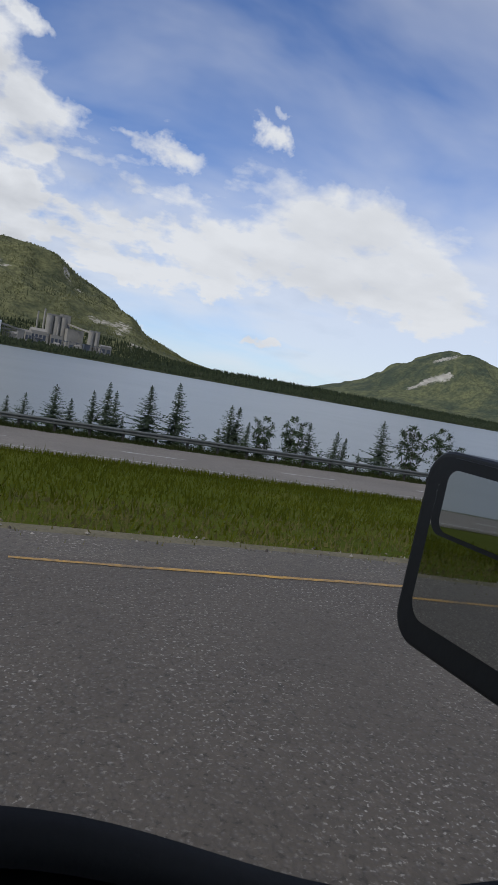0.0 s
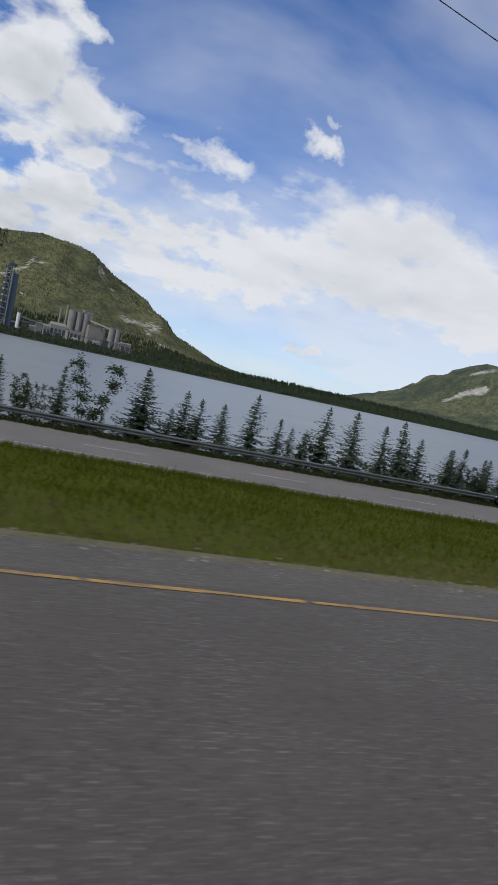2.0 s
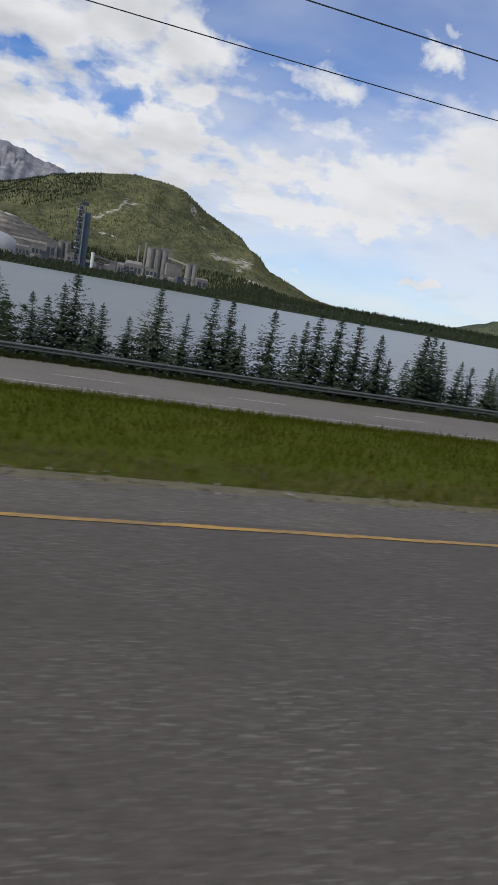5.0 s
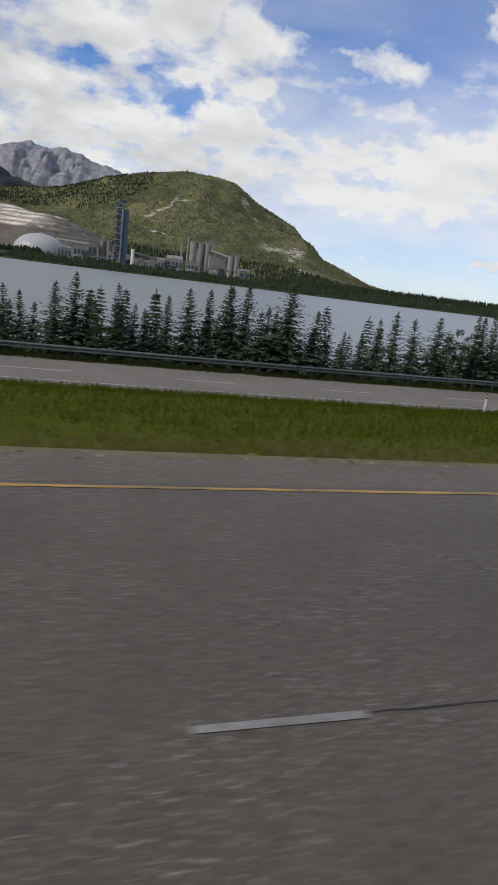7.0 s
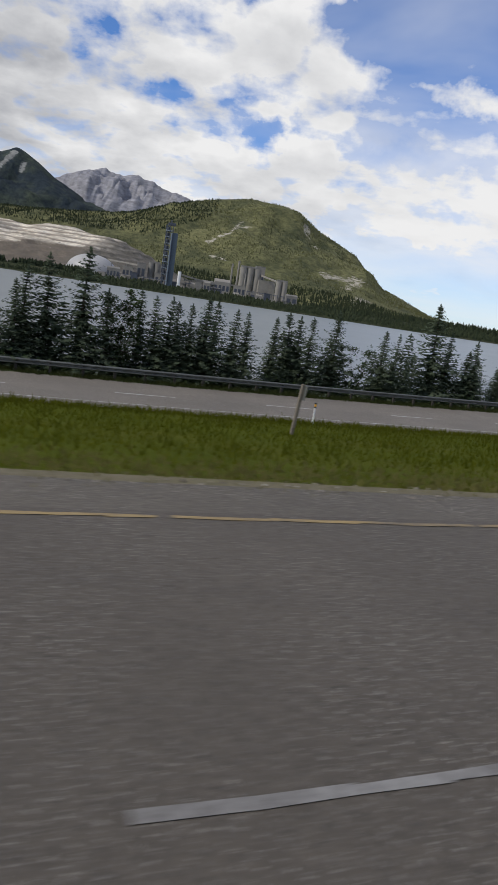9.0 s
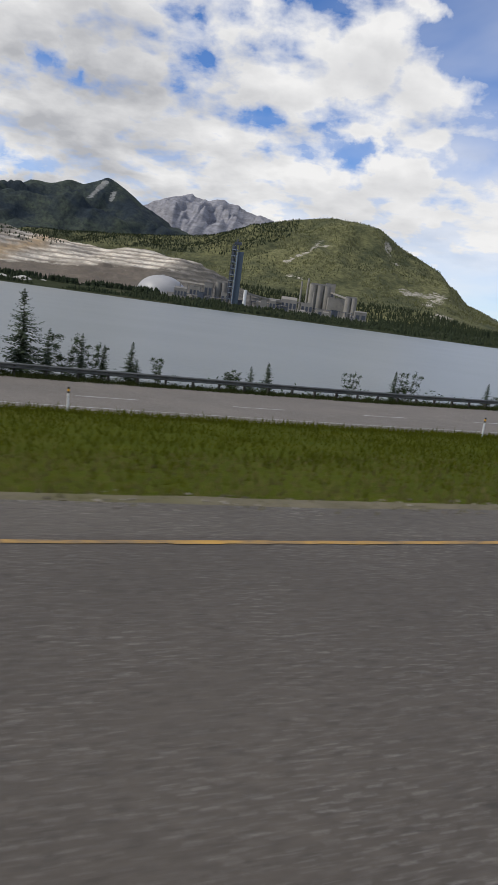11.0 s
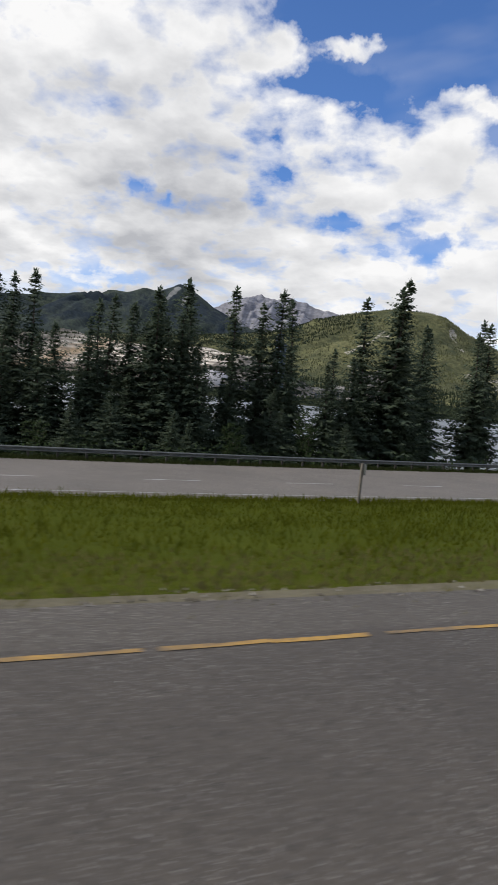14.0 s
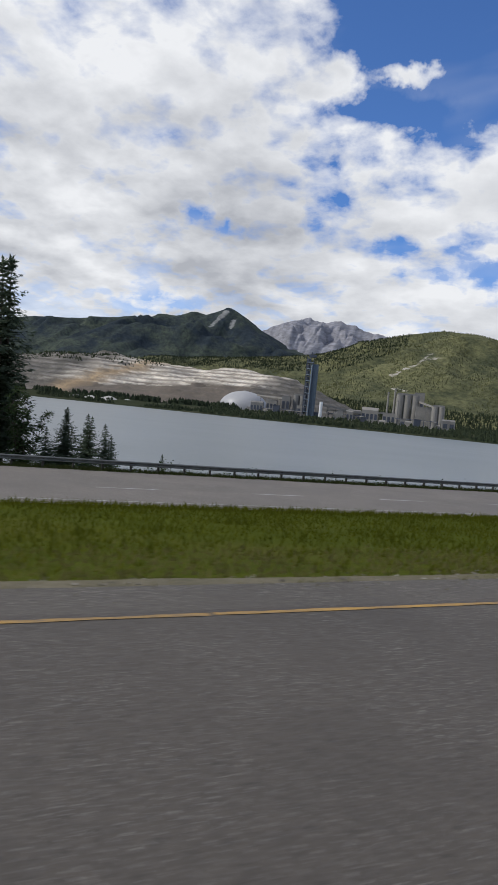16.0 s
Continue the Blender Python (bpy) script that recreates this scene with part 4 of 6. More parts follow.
grove(244, [(232.2, 5.7, 2.0), (233.5, 5.6, 2.4), (234.8, 5.0, 2.4, "w"), (236.8, 5.5, 3.3), (238.0, 4.6, 2.6), (239.5, 5.4, 3.3), (240.5, 5.1, 2.1, "w"), (242.5, 4.1, 2.4), (244.0, 6.0, 3.0), (246.2, 3.9, 3.4), (246.5, 4.8, 2.6), (248.0, 5.6, 2.2, "d"), (249.2, 5.8, 2.0, "d"), (251.0, 5.7, 2.8), (252.8, 5.4, 2.1), (253.2, 6.6, 3.0, "w"), (254.8, 7.6, 3.3, "w"), (256.8, 7.8, 2.4), (258.5, 5.5, 2.0), (259.2, 6.0, 2.3, "d"), (261.0, 6.3, 3.2), (261.8, 5.6, 2.3), (262.8, 5.7, 2.4), (263.5, 5.6, 2.6)], "s")
grove(268, [(264.5, 5.6, 2.6), (265.5, 6.0, 2.5, "w"), (266.5, 6.4, 3.5), (267.5, 5.4, 2.1), (268.5, 5.2, 1.8), (271.5, 5.9, 3.5), (272.8, 6.3, 3.4), (273.8, 6.2, 3.6), (274.2, 5.8, 2.6), (277.2, 6.9, 3.5, "w"), (279.5, 4.7, 3.5, "d"), (280.8, 5.4, 2.2, "w"), (282.8, 5.7, 3.1), (287.2, 8.4, 3.3, "w"), (288.5, 6.2, 3.0), (290.5, 5.0, 2.7), (291.2, 5.6, 2.3), (324.5, 1.6, 1.9, "d"), (325.6, 2.3, 3.5, "d"), (327.0, 2.6, 3.4), (328.7, 3.1, 3.7), (342.2, 3.3, 4.5), (343.0, 2.3, 4.5, "d"), (344.0, 3.3, 4.5, "d")], "s")
grove(292, [(357.8, 3.3, 7.5), (359.8, 2.3, 7.5, "d"), (362.2, 3.7, 7.5), (364.2, 5.3, 7.5, "d"), (366.5, 2.0, 7.5, "d"), (370.0, 1.9, 7.5, "d"), (374.2, 2.5, 7.5, "d"), (375.0, 4.2, 7.5), (376.8, 4.1, 7.5, "d"), (377.2, 5.0, 5.4, "d"), (378.5, 4.3, 6.0, "d"), (379.7, 6.0, 6.5, "d"), (379.8, 4.5, 6.0, "d"), (381.0, 4.6, 6.0, "d"), (382.0, 5.7, 6.0, "d"), (384.0, 5.8, 6.0, "d"), (384.8, 5.2, 6.0, "d"), (385.8, 4.2, 6.0, "d"), (454.5, 6.6, 7.0, "d"), (458.0, 5.8, 9.9, "w"), (458.2, 6.2, 9.9), (459.8, 5.8, 9.9), (462.0, 4.1, 9.9), (466.5, 2.9, 9.9)], "s")
grove(900, [(395.4, 17.9, 16.8), (396.8, 17.4, 16.2), (398.8, 17.7, 15.7), (403.5, 13.4, 13.0), (405.0, 15.4, 13.0), (405.4, 16.8, 17.5), (407.2, 15.1, 13.2), (409.0, 13.4, 13.0), (409.2, 15.6, 10.7), (409.8, 15.8, 12.5), (409.8, 15.9, 13.0), (411.5, 13.8, 10.2), (412.2, 14.5, 11.0), (413.6, 18.4, 14.7), (417.5, 11.6, 11.6), (419.0, 18.2, 14.0), (421.5, 16.9, 13.0)], "t")
grove(924, [(423.5, 18.3, 13.0), (425.0, 13.1, 13.3), (427.6, 18.8, 15.3), (429.5, 12.6, 10.9), (432.0, 12.0, 10.5), (434.4, 18.5, 12.2), (437.0, 20.2, 10.6), (437.9, 19.6, 10.9), (441.6, 16.6, 13.3), (447.0, 18.7, 15.7), (449.4, 18.8, 17.1), (449.8, 16.0, 9.7), (452.7, 17.6, 10.8), (453.4, 18.6, 12.2)], "t")
rnd = random.Random(5)
for s in np.arange(155, 193.5, 1.6):
    plant_tree("s" if rnd.random() < 0.8 else "w", s + rnd.uniform(-0.5, 0.5), rnd.uniform(1.7, 3.8), rnd.uniform(3.8, 6.0), rnd)
for s in np.arange(293.5, 318, 2.0):
    plant_tree("s", s + rnd.uniform(-0.6, 0.6), rnd.uniform(1.7, 3.8), rnd.uniform(4.5, 7.0) * (1 - max(0, s - 306) / 20), rnd)
# young trees standing between the others, too many to tell apart
def young_trees():
    rnd = random.Random(52)
    verts, faces = [], []
    for s in np.arange(-4, 300, 1.35):
        if rnd.random() < 0.15:
            continue
        s += rnd.uniform(-0.8, 0.8)
        off = rnd.uniform(2.6, 5.5)
        h = rnd.uniform(2.2, 4.9) * (0.45 if s < 36 else 0.75 if s < 95 else 1) + (1.0 if s > 180 else 0)
        foot = at(s, rail_left(s) + off, bank_z(s, off))
        width = h * rnd.uniform(0.24, 0.36)
        z = 0.03 * h
        while z < h * 0.98:
            u = z / h
            o = rnd.random() * 6.28
            for k in range(7):
                a = o + k * 0.9 + rnd.uniform(-0.3, 0.3)
                rr = width * (1 - u) ** 0.9 * rnd.uniform(0.5, 1.15)
                for v in (0.08, 0.3, 0.55, 0.8, 1.0):
                    c = foot + Vector((math.cos(a) * rr * v, math.sin(a) * rr * v, z - rr * v * rnd.uniform(0.05, 0.4)))
                    t = a + rnd.uniform(-0.9, 0.9)
                    spray(verts, faces, c, Vector((math.cos(t), math.sin(t), rnd.uniform(-0.5, 0.3))).normalized(), 0.07 * h * rnd.uniform(0.7, 1.3) * (1.1 - 0.55 * u), rnd)
            z += h / 26 * rnd.uniform(0.8, 1.2)
        for q in range(5):
            spray(verts, faces, foot + Vector((0, 0, h * (0.93 + 0.015 * q))), Vector((rnd.uniform(-0.4, 0.4), rnd.uniform(-0.4, 0.4), 0.9)).normalized(), 0.035 * h, rnd)
    return tagged(from_data("young_spruces", verts, faces, NEEDLES), "young dark spruces crowding between the larger trees on the bank", "conifers", kind="stuff")


young_trees()
for s in np.arange(391, 424, 1.9):
    plant_tree("t", s + rnd.uniform(-0.8, 0.8), rnd.uniform(9, 16), rnd.uniform(8.0, 13.5), rnd)
for s in np.arange(424, 447, 3.4):
    plant_tree("t", s + rnd.uniform(-1, 1), rnd.uniform(9, 15), rnd.uniform(7.0, 11.0), rnd)
for s in np.arange(386, 428, 3.2):
    plant_tree("w" if rnd.random() < 0.55 else "d", s + rnd.uniform(-1, 1), rnd.uniform(4.5, 9), rnd.uniform(3.0, 6.0), rnd)


def undergrowth(name, label, seed, count, where, mat, size):
    rnd = random.Random(seed)
    verts, faces = [], []
    for _ in range(count):
        got = where(rnd)
        if got is None:
            continue
        p, h = got
        for q in range(16):
            c = p + Vector((rnd.gauss(0, 0.35) * h, rnd.gauss(0, 0.35) * h, h * rnd.random() ** 1.3))
            d = Vector((rnd.uniform(-1, 1), rnd.uniform(-1, 1), rnd.uniform(-0.1, 1))).normalized()
            spray(verts, faces, c, d, size * rnd.uniform(0.6, 1.5), rnd)
    return tagged(from_data(name, verts, faces, mat), label, "undergrowth", kind="stuff")


def bank_spot(rnd):
    s = rnd.uniform(-4, 500)
    thick = float(np.interp(s, [0, 90, 110, 296, 318, 370, 386, 422, 430, 446, 456, 500], [0.45, 0.6, 1, 1, 0.3, 0.25, 1, 1, 0.45, 0.45, 0.2, 0.12]))
    if rnd.random() > thick:
        return None
    off = rnd.uniform(0.8, 5.0) if not 384 < s < 448 else rnd.uniform(1.0, 12.0)
    return at(s, rail_left(s) + off, bank_z(s, off) - 0.05), rnd.uniform(0.5, 1.3) * (1.0 + (0.8 if 384 < s < 448 else 0))


undergrowth("undergrowth", "low leafy scrub filling the bank between the trees", 7, 3600, bank_spot, LEAVES, 0.22)


def thicket_spot(rnd):
    s = rnd.uniform(80, 300)
    off = rnd.uniform(1.6, 5.0)
    return at(s, rail_left(s) + off, bank_z(s, off) - 0.05), rnd.uniform(0.8, 2.2)


undergrowth("undergrowth", "dense young spruce thicket between the larger trees", 8, 3200, thicket_spot, NEEDLES, 0.26)


# ---- guardrail ----
def make_guardrail():
    root = tagged(new("guardrail"), "grey galvanised corrugated guardrail on short posts beside the far carriageway", "guardrail")
    prof = [(0.00, 0.44), (0.08, 0.48), (0.08, 0.52), (-0.02, 0.57), (-0.02, 0.61), (0.08, 0.66), (0.08, 0.70), (0.00, 0.75), (0.012, 0.755), (0.095, 0.705), (0.095, 0.655), (-0.005, 0.605), (-0.005, 0.575), (0.095, 0.525), (0.095, 0.475), (0.012, 0.435)]
    k = len(prof)
    for i in range(135):
        s0 = -24 + i * 4.0
        verts, faces = [], []
        for j in range(3):
            s = s0 + 2.01 * j
            verts += [tuple(at(s, rail_left(s) - l, rail_foot(s) + z)) for l, z in prof]
        for j in range(2):
            for q in range(k):
                faces.append((j * k + q, j * k + (q + 1) % k, (j + 1) * k + (q + 1) % k, (j + 1) * k + q))
        ob = from_data("rail_beam", verts, faces, STEEL)
        ob.parent = root
    bm = bmesh.new()
    box(bm, -0.07, 0.07, 0.03, 0.19, -0.3, 0.70, 0.012)
    box(bm, -0.06, 0.06, -0.0, 0.03, 0.46, 0.70)
    first = part("post", bm, RAIL_POST, root)
    for i in range(270):
        s = -23 + i * 2.0
        ob = first if i == 0 else first.copy()
        if i:
            scene.collection.objects.link(ob)
        ob.matrix_basis = Matrix.Translation(at(s, rail_left(s), rail_foot(s))) @ Matrix.Rotation(heading(s), 4, "Z")
    return root


make_guardrail()


# ---- marker posts, timber posts, cables ----
def make_delineator():
    root = new("marker_post")
    bm = bmesh.new()
    tube(bm, (0, 0, -0.2), (0, 0, 0.82), 0.045, 0.042, 14)
    part("stem", bm, WHITE_PLASTIC, root)
    for name, z0, z1, mat in (("band", 0.82, 0.9, BLACK_PLASTIC), ("reflector", 0.9, 1.0, AMBER), ("cap", 1.0, 1.08, BLACK_PLASTIC)):
        bm = bmesh.new()
        tube(bm, (0, 0, z0), (0, 0, z1), 0.048, 0.048, 14)
        part(name, bm, mat, root, {"reflector": "amber reflector band"}.get(name, ""))
    return tagged(root, "white plastic marker post with black and amber bands", "marker post", "marker posts along the median")


first = None
for s, left, k in ((40.0, 6.95, 1), (130.3, 6.7, 1), (220.0, 6.95, 1), (86.5, 26.6, 1), (127.7, 26.6, 1), (175.0, 27.3, 1), (220.2, 27.9, 1), (244.3, 28.2, 1), (267.0, 28.1, 1), (311.0, 28.6, 1), (333.8, 28.4, 1), (374.5, 28.6, 0.9), (424.5, 28.9, 0.9)):
    left = min(left, far_edge(s) - 0.2)
    z = median_z(s, left) if left > GRASS_AT else -0.03
    m = Matrix.Translation(at(s, left, z)) @ Matrix.Rotation(radians(3), 4, "X") @ Matrix.Diagonal((k, k, k, 1))
    if first is None:
        first = make_delineator()
        first.matrix_basis = m
    else:
        copy_thing(first, m)


def make_post(s, left, h, lean, plate, label):
    root = tagged(new("timber_post"), label, "post", "timber posts in the median")
    bm = bmesh.new()
    box(bm, -0.055, 0.055, -0.055, 0.055, -0.3, h, 0.012)
    part("shaft", bm, DARK_TIMBER if h > 2 else TIMBER, root)
    if h > 2:
        bm = bmesh.new()
        tube(bm, (-0.10, 0, h - 0.55), (-0.08, 0, h - 0.55), 0.53, 0.53, 4)
        face = part("sign_face", bm, SIGN_YELLOW, root, "yellow diamond warning sign")
        bm = bmesh.new()
        box(bm, -0.106, -0.101, -0.05, 0.05, h - 0.8, h - 0.4)
        box(bm, -0.106, -0.101, -0.05, 0.2, h - 0.45, h - 0.35)
        part("arrow", bm, BLACK_PLASTIC, face, "black arrow")
    if plate:
        bm = bmesh.new()
        box(bm, 0.06, 0.08, -0.22, 0.22, h - 0.55, h - 0.04, 0.008)
        part("sign_plate", bm, STEEL, root, "small grey sign plate seen edge on")
    root.matrix_basis = Matrix.Translation(at(s, left, median_z(s, left))) @ Matrix.Rotation(heading(s) + (radians(8) if h > 2 else 0), 4, "Z") @ Matrix.Rotation(radians(lean), 4, "Y")


make_post(28.6, 20.5, 3.3, 4, False, "tall timber post carrying a yellow diamond warning sign")
make_post(115.7, 26.4, 1.75, 3, True, "short weathered timber post carrying a small sign plate")
make_post(262.4, 21.4, 1.9, 5, True, "short pale timber post with a narrow plate in the grass")
make_post(338.2, 27.0, 1.9, 2, True, "short timber post with a small plate beside the far carriageway")
make_post(410.5, 26.9, 1.9, 1, True, "short timber post with a narrow plate near the tall spruces")


def make_pole(p, h, turn):
    root = tagged(new("utility_pole"), "tall round timber utility pole with a long crossarm", "utility pole", "utility poles")
    bm = bmesh.new()
    tube(bm, (0, 0, -0.5), (0, 0, h), 0.21, 0.12, 12)
    part("shaft", bm, TIMBER, root)
    bm = bmesh.new()
    box(bm, -2.0, 2.0, -0.08, 0.08, h - 0.5, h - 0.34, 0.01)
    part("crossarm", bm, TIMBER, root)
    for x in (-1.75, 1.75):
        bm = bmesh.new()
        tube(bm, (x, 0, h - 0.34), (x, 0, h - 0.12), 0.05, 0.035, 8)
        part("insulator", bm, BLACK_PLASTIC, root)
    root.matrix_basis = Matrix.Translation(p) @ Matrix.Rotation(radians(turn), 4, "Z")


def cable_point(x, side):
    """The power line's course: it hangs low over the median and crosses the road at both ends."""
    u = x - 100.0
    y = (21.0, 17.5)[side] + 0.15 * u - 0.0016 * max(0.0, -u - 50.0) ** 2
    sag = ((8.2, -0.048, 0.00055), (8.4, -0.0675, 0.0008))[side]
    v = min(max(u, -50.0), 120.0)
    z = sag[0] + sag[1] * v + sag[2] * v * v + max(0.0, u - 120.0) * 0.084 + max(0.0, -u - 50.0) * 0.05
    return Vector((x, y, z))


def make_cables():
    root = tagged(new("power_line"), "two thin dark overhead cables crossing above the road", "power line")
    for side in (0, 1):
        bm = bmesh.new()
        prev = cable_point(-30.0, side)
        for i in range(1, 65):
            p = cable_point(-30.0 + 5.0 * i, side)
            tube(bm, prev, p, 0.012, 0.012, 5, False)
            prev = p
        part("cable", bm, CABLE, root)


for x, turn in ((-30.0, 120.0), (290.0, 98.0)):
    ends = (cable_point(x, 0) + cable_point(x, 1)) / 2
    make_pole(Vector((ends.x, ends.y, -0.8)), ends.z + 0.92, turn)
make_cables()


def make_litter(s, left, size, label):
    """A crumpled scrap: a small sheet folded along several creases."""
    bm = bmesh.new()
    bmesh.ops.create_grid(bm, x_segments=6, y_segments=4, size=size)
    rnd = random.Random(int(s))
    for v in bm.verts:
        v.co.z = 0.25 * size + rnd.uniform(0.0, 0.7) * size
        v.co.y *= 0.6
    bmesh.ops.solidify(bm, geom=list(bm.faces), thickness=0.004)
    ob = tagged(mesh_object("litter", bm, WHITE_PLASTIC), label, "litter")
    ob.matrix_basis = Matrix.Translation(at(s, left, median_z(s, left) + 0.06)) @ Matrix.Rotation(heading(s) + 0.4, 4, "Z")


make_litter(385.4, 11.8, 0.13, "crumpled pale scrap of litter lying in the grass")
make_litter(344.9, 13.1, 0.17, "torn white scrap of litter lying in the grass")


# ---- car on the far carriageway ----
NAVY = plain("navy_car_paint", (0.003, 0.0045, 0.011), 0.16, 0, 0.15, 2, 20, 0.02)
CAR_GLASS = plain("dark_car_glass", (0.012, 0.014, 0.016), 0.08, 0, 0.1, 2, 20, 0.0)
RIM = plain("alloy_rim", (0.38, 0.38, 0.39), 0.4, 0.7, 0.1, 6, 40, 0.05)
RUBBER = plain("tyre_rubber", (0.012, 0.012, 0.012), 0.85, 0, 0.3, 6, 60, 0.3)
LAMP_RED = plain("tail_lamp", (0.25, 0.01, 0.01), 0.3, 0, 0.1, 4, 30, 0.02)
LAMP_CLEAR = plain("head_lamp", (0.55, 0.57, 0.6), 0.2, 0, 0.1, 4, 30, 0.02)


def loft(bm, rings):
    """Skins rings of equally many points and closes both ends."""
    rows = [[bm.verts.new(p) for p in ring] for ring in rings]
    n = len(rows[0])
    for a, c in zip(rows, rows[1:]):
        for i in range(n):
            bm.faces.new((a[i], a[(i + 1) % n], c[(i + 1) % n], c[i]))
    bm.faces.new(rows[0][::-1])
    bm.faces.new(rows[-1])
    bmesh.ops.recalc_face_normals(bm, faces=bm.faces)


def make_car(place_at):
    root = tagged(new("car"), "dark navy blue saloon car on the opposite carriageway", "car")
    # lower body: station, half width, sill height, belt height
    rings = []
    for x, w, z0, z1 in ((-2.32, 0.62, 0.36, 0.60), (-2.22, 0.80, 0.24, 0.72), (-1.9, 0.89, 0.20, 0.82), (-1.0, 0.91, 0.20, 0.93), (0.0, 0.92, 0.19, 0.96), (1.2, 0.92, 0.20, 1.0), (1.9, 0.89, 0.24, 1.03), (2.25, 0.80, 0.30, 0.98), (2.36, 0.66, 0.40, 0.88)):
        m = (z0 + z1) / 2 + 0.08
        rings.append([(x, -w * 0.92, z0), (x, -w, m), (x, -w * 0.93, z1 - 0.06), (x, -w * 0.80, z1), (x, w * 0.80, z1), (x, w * 0.93, z1 - 0.06), (x, w, m), (x, w * 0.92, z0)])
    bm = bmesh.new()
    loft(bm, rings)
    body = part("body", bm, NAVY, root, "glossy navy painted body", True)
    rings = []
    for x, wb, wt, zb, zt in ((-1.02, 0.74, 0.72, 0.90, 0.92), (-0.30, 0.78, 0.60, 0.92, 1.36), (0.30, 0.80, 0.62, 0.94, 1.43), (1.05, 0.80, 0.60, 0.96, 1.38), (1.85, 0.74, 0.70, 1.0, 1.03)):
        rings.append([(x, -wb, zb), (x, -wt, zt - 0.03), (x, -wt * 0.8, zt), (x, wt * 0.8, zt), (x, wt, zt - 0.03), (x, wb, zb)])
    bm = bmesh.new()
    loft(bm, rings)
    part("greenhouse", bm, CAR_GLASS, root, "dark tinted windows")
    rings = []
    for x, wt, zt in ((-0.42, 0.60, 1.31), (-0.20, 0.62, 1.405), (0.30, 0.635, 1.45), (0.95, 0.62, 1.415), (1.25, 0.60, 1.33)):
        rings.append([(x, -wt, zt - 0.045), (x, -wt * 0.8, zt), (x, wt * 0.8, zt), (x, wt, zt - 0.045)])
    bm = bmesh.new()
    loft(bm, rings)
    part("roof", bm, NAVY, root)
    for y in (-1, 1):
        for x0, z0, x1, z1 in ((-1.02, 0.90, -0.38, 1.33), (0.36, 0.93, 0.32, 1.42), (1.82, 1.02, 1.12, 1.36)):
            bm = bmesh.new()
            tube(bm, (x0, y * 0.79, z0), (x1, y * 0.625, z1), 0.035, 0.03, 6)
            part("pillar", bm, NAVY, root)
        bm = bmesh.new()
        box(bm, -0.82, -0.62, y * 1.0 - 0.07, y * 1.0 + 0.07, 0.94, 1.08, 0.03)
        part("wing_mirror", bm, NAVY, root)
        bm = bmesh.new()
        box(bm, -2.27, -1.95, y * 0.70 - 0.12, y * 0.70 + 0.12, 0.62, 0.745, 0.03)
        part("headlight", bm, LAMP_CLEAR, root, "clear headlight")
        bm = bmesh.new()
        box(bm, 2.05, 2.33, y * 0.68 - 0.14, y * 0.68 + 0.14, 0.80, 0.93, 0.03)
        part("tail_light", bm, LAMP_RED, root, "red tail light")
        for x in (-1.42, 1.40):
            wheel = new("wheel")
            wheel.parent = root
            wheel.location = (x, y * 0.82, 0.33)
            bm = bmesh.new()
            tube(bm, (0, -0.11, 0), (0, 0.11, 0), 0.33, 0.33, 24)
            part("tyre", bm, RUBBER, wheel)
            bm = bmesh.new()
            for k in range(5):
                a = 2 * math.pi * k / 5
                tube(bm, (0, y * 0.115, 0), (0.22 * math.cos(a), y * 0.115, 0.22 * math.sin(a)), 0.035, 0.028, 6)
            tube(bm, (0, y * 0.10, 0), (0, y * 0.13, 0), 0.06, 0.05, 12)
            part("rim", bm, RIM, wheel, "five-spoke alloy rim")
    bm = bmesh.new()
    box(bm, -2.36, -2.2, -0.42, 0.42, 0.36, 0.52, 0.02)
    part("grille", bm, BLACK_PLASTIC, root, "black radiator grille")
    root.matrix_basis = place_at
    return root


CAR_AT, CAR_LEFT = 93.3, 36.7
make_car(Matrix.Translation(at(CAR_AT, CAR_LEFT, far_z(CAR_AT, CAR_LEFT))) @ Matrix.Rotation(heading(CAR_AT), 4, "Z") @ Matrix.Rotation(radians(-1.7), 4, "X") @ Matrix.Diagonal((1.12, 1.04, 1.0, 1.0)))


# ---- cement works on the far shore ----
def prism(bm, x0, x1, y0, y1, z0, z1, rise):
    """A gabled block with its ridge along x."""
    vs = [bm.verts.new(c) for c in ((x0, y0, z0), (x1, y0, z0), (x1, y1, z0), (x0, y1, z0), (x0, y0, z1), (x1, y0, z1), (x1, y1, z1), (x0, y1, z1), (x0, (y0 + y1) / 2, z1 + rise), (x1, (y0 + y1) / 2, z1 + rise))]
    for f in ((3, 2, 1, 0), (0, 1, 5, 4), (2, 3, 7, 6), (1, 2, 6, 9, 5), (3, 0, 4, 8, 7), (4, 5, 9, 8), (6, 7, 8, 9)):
        bm.faces.new([vs[i] for i in f])


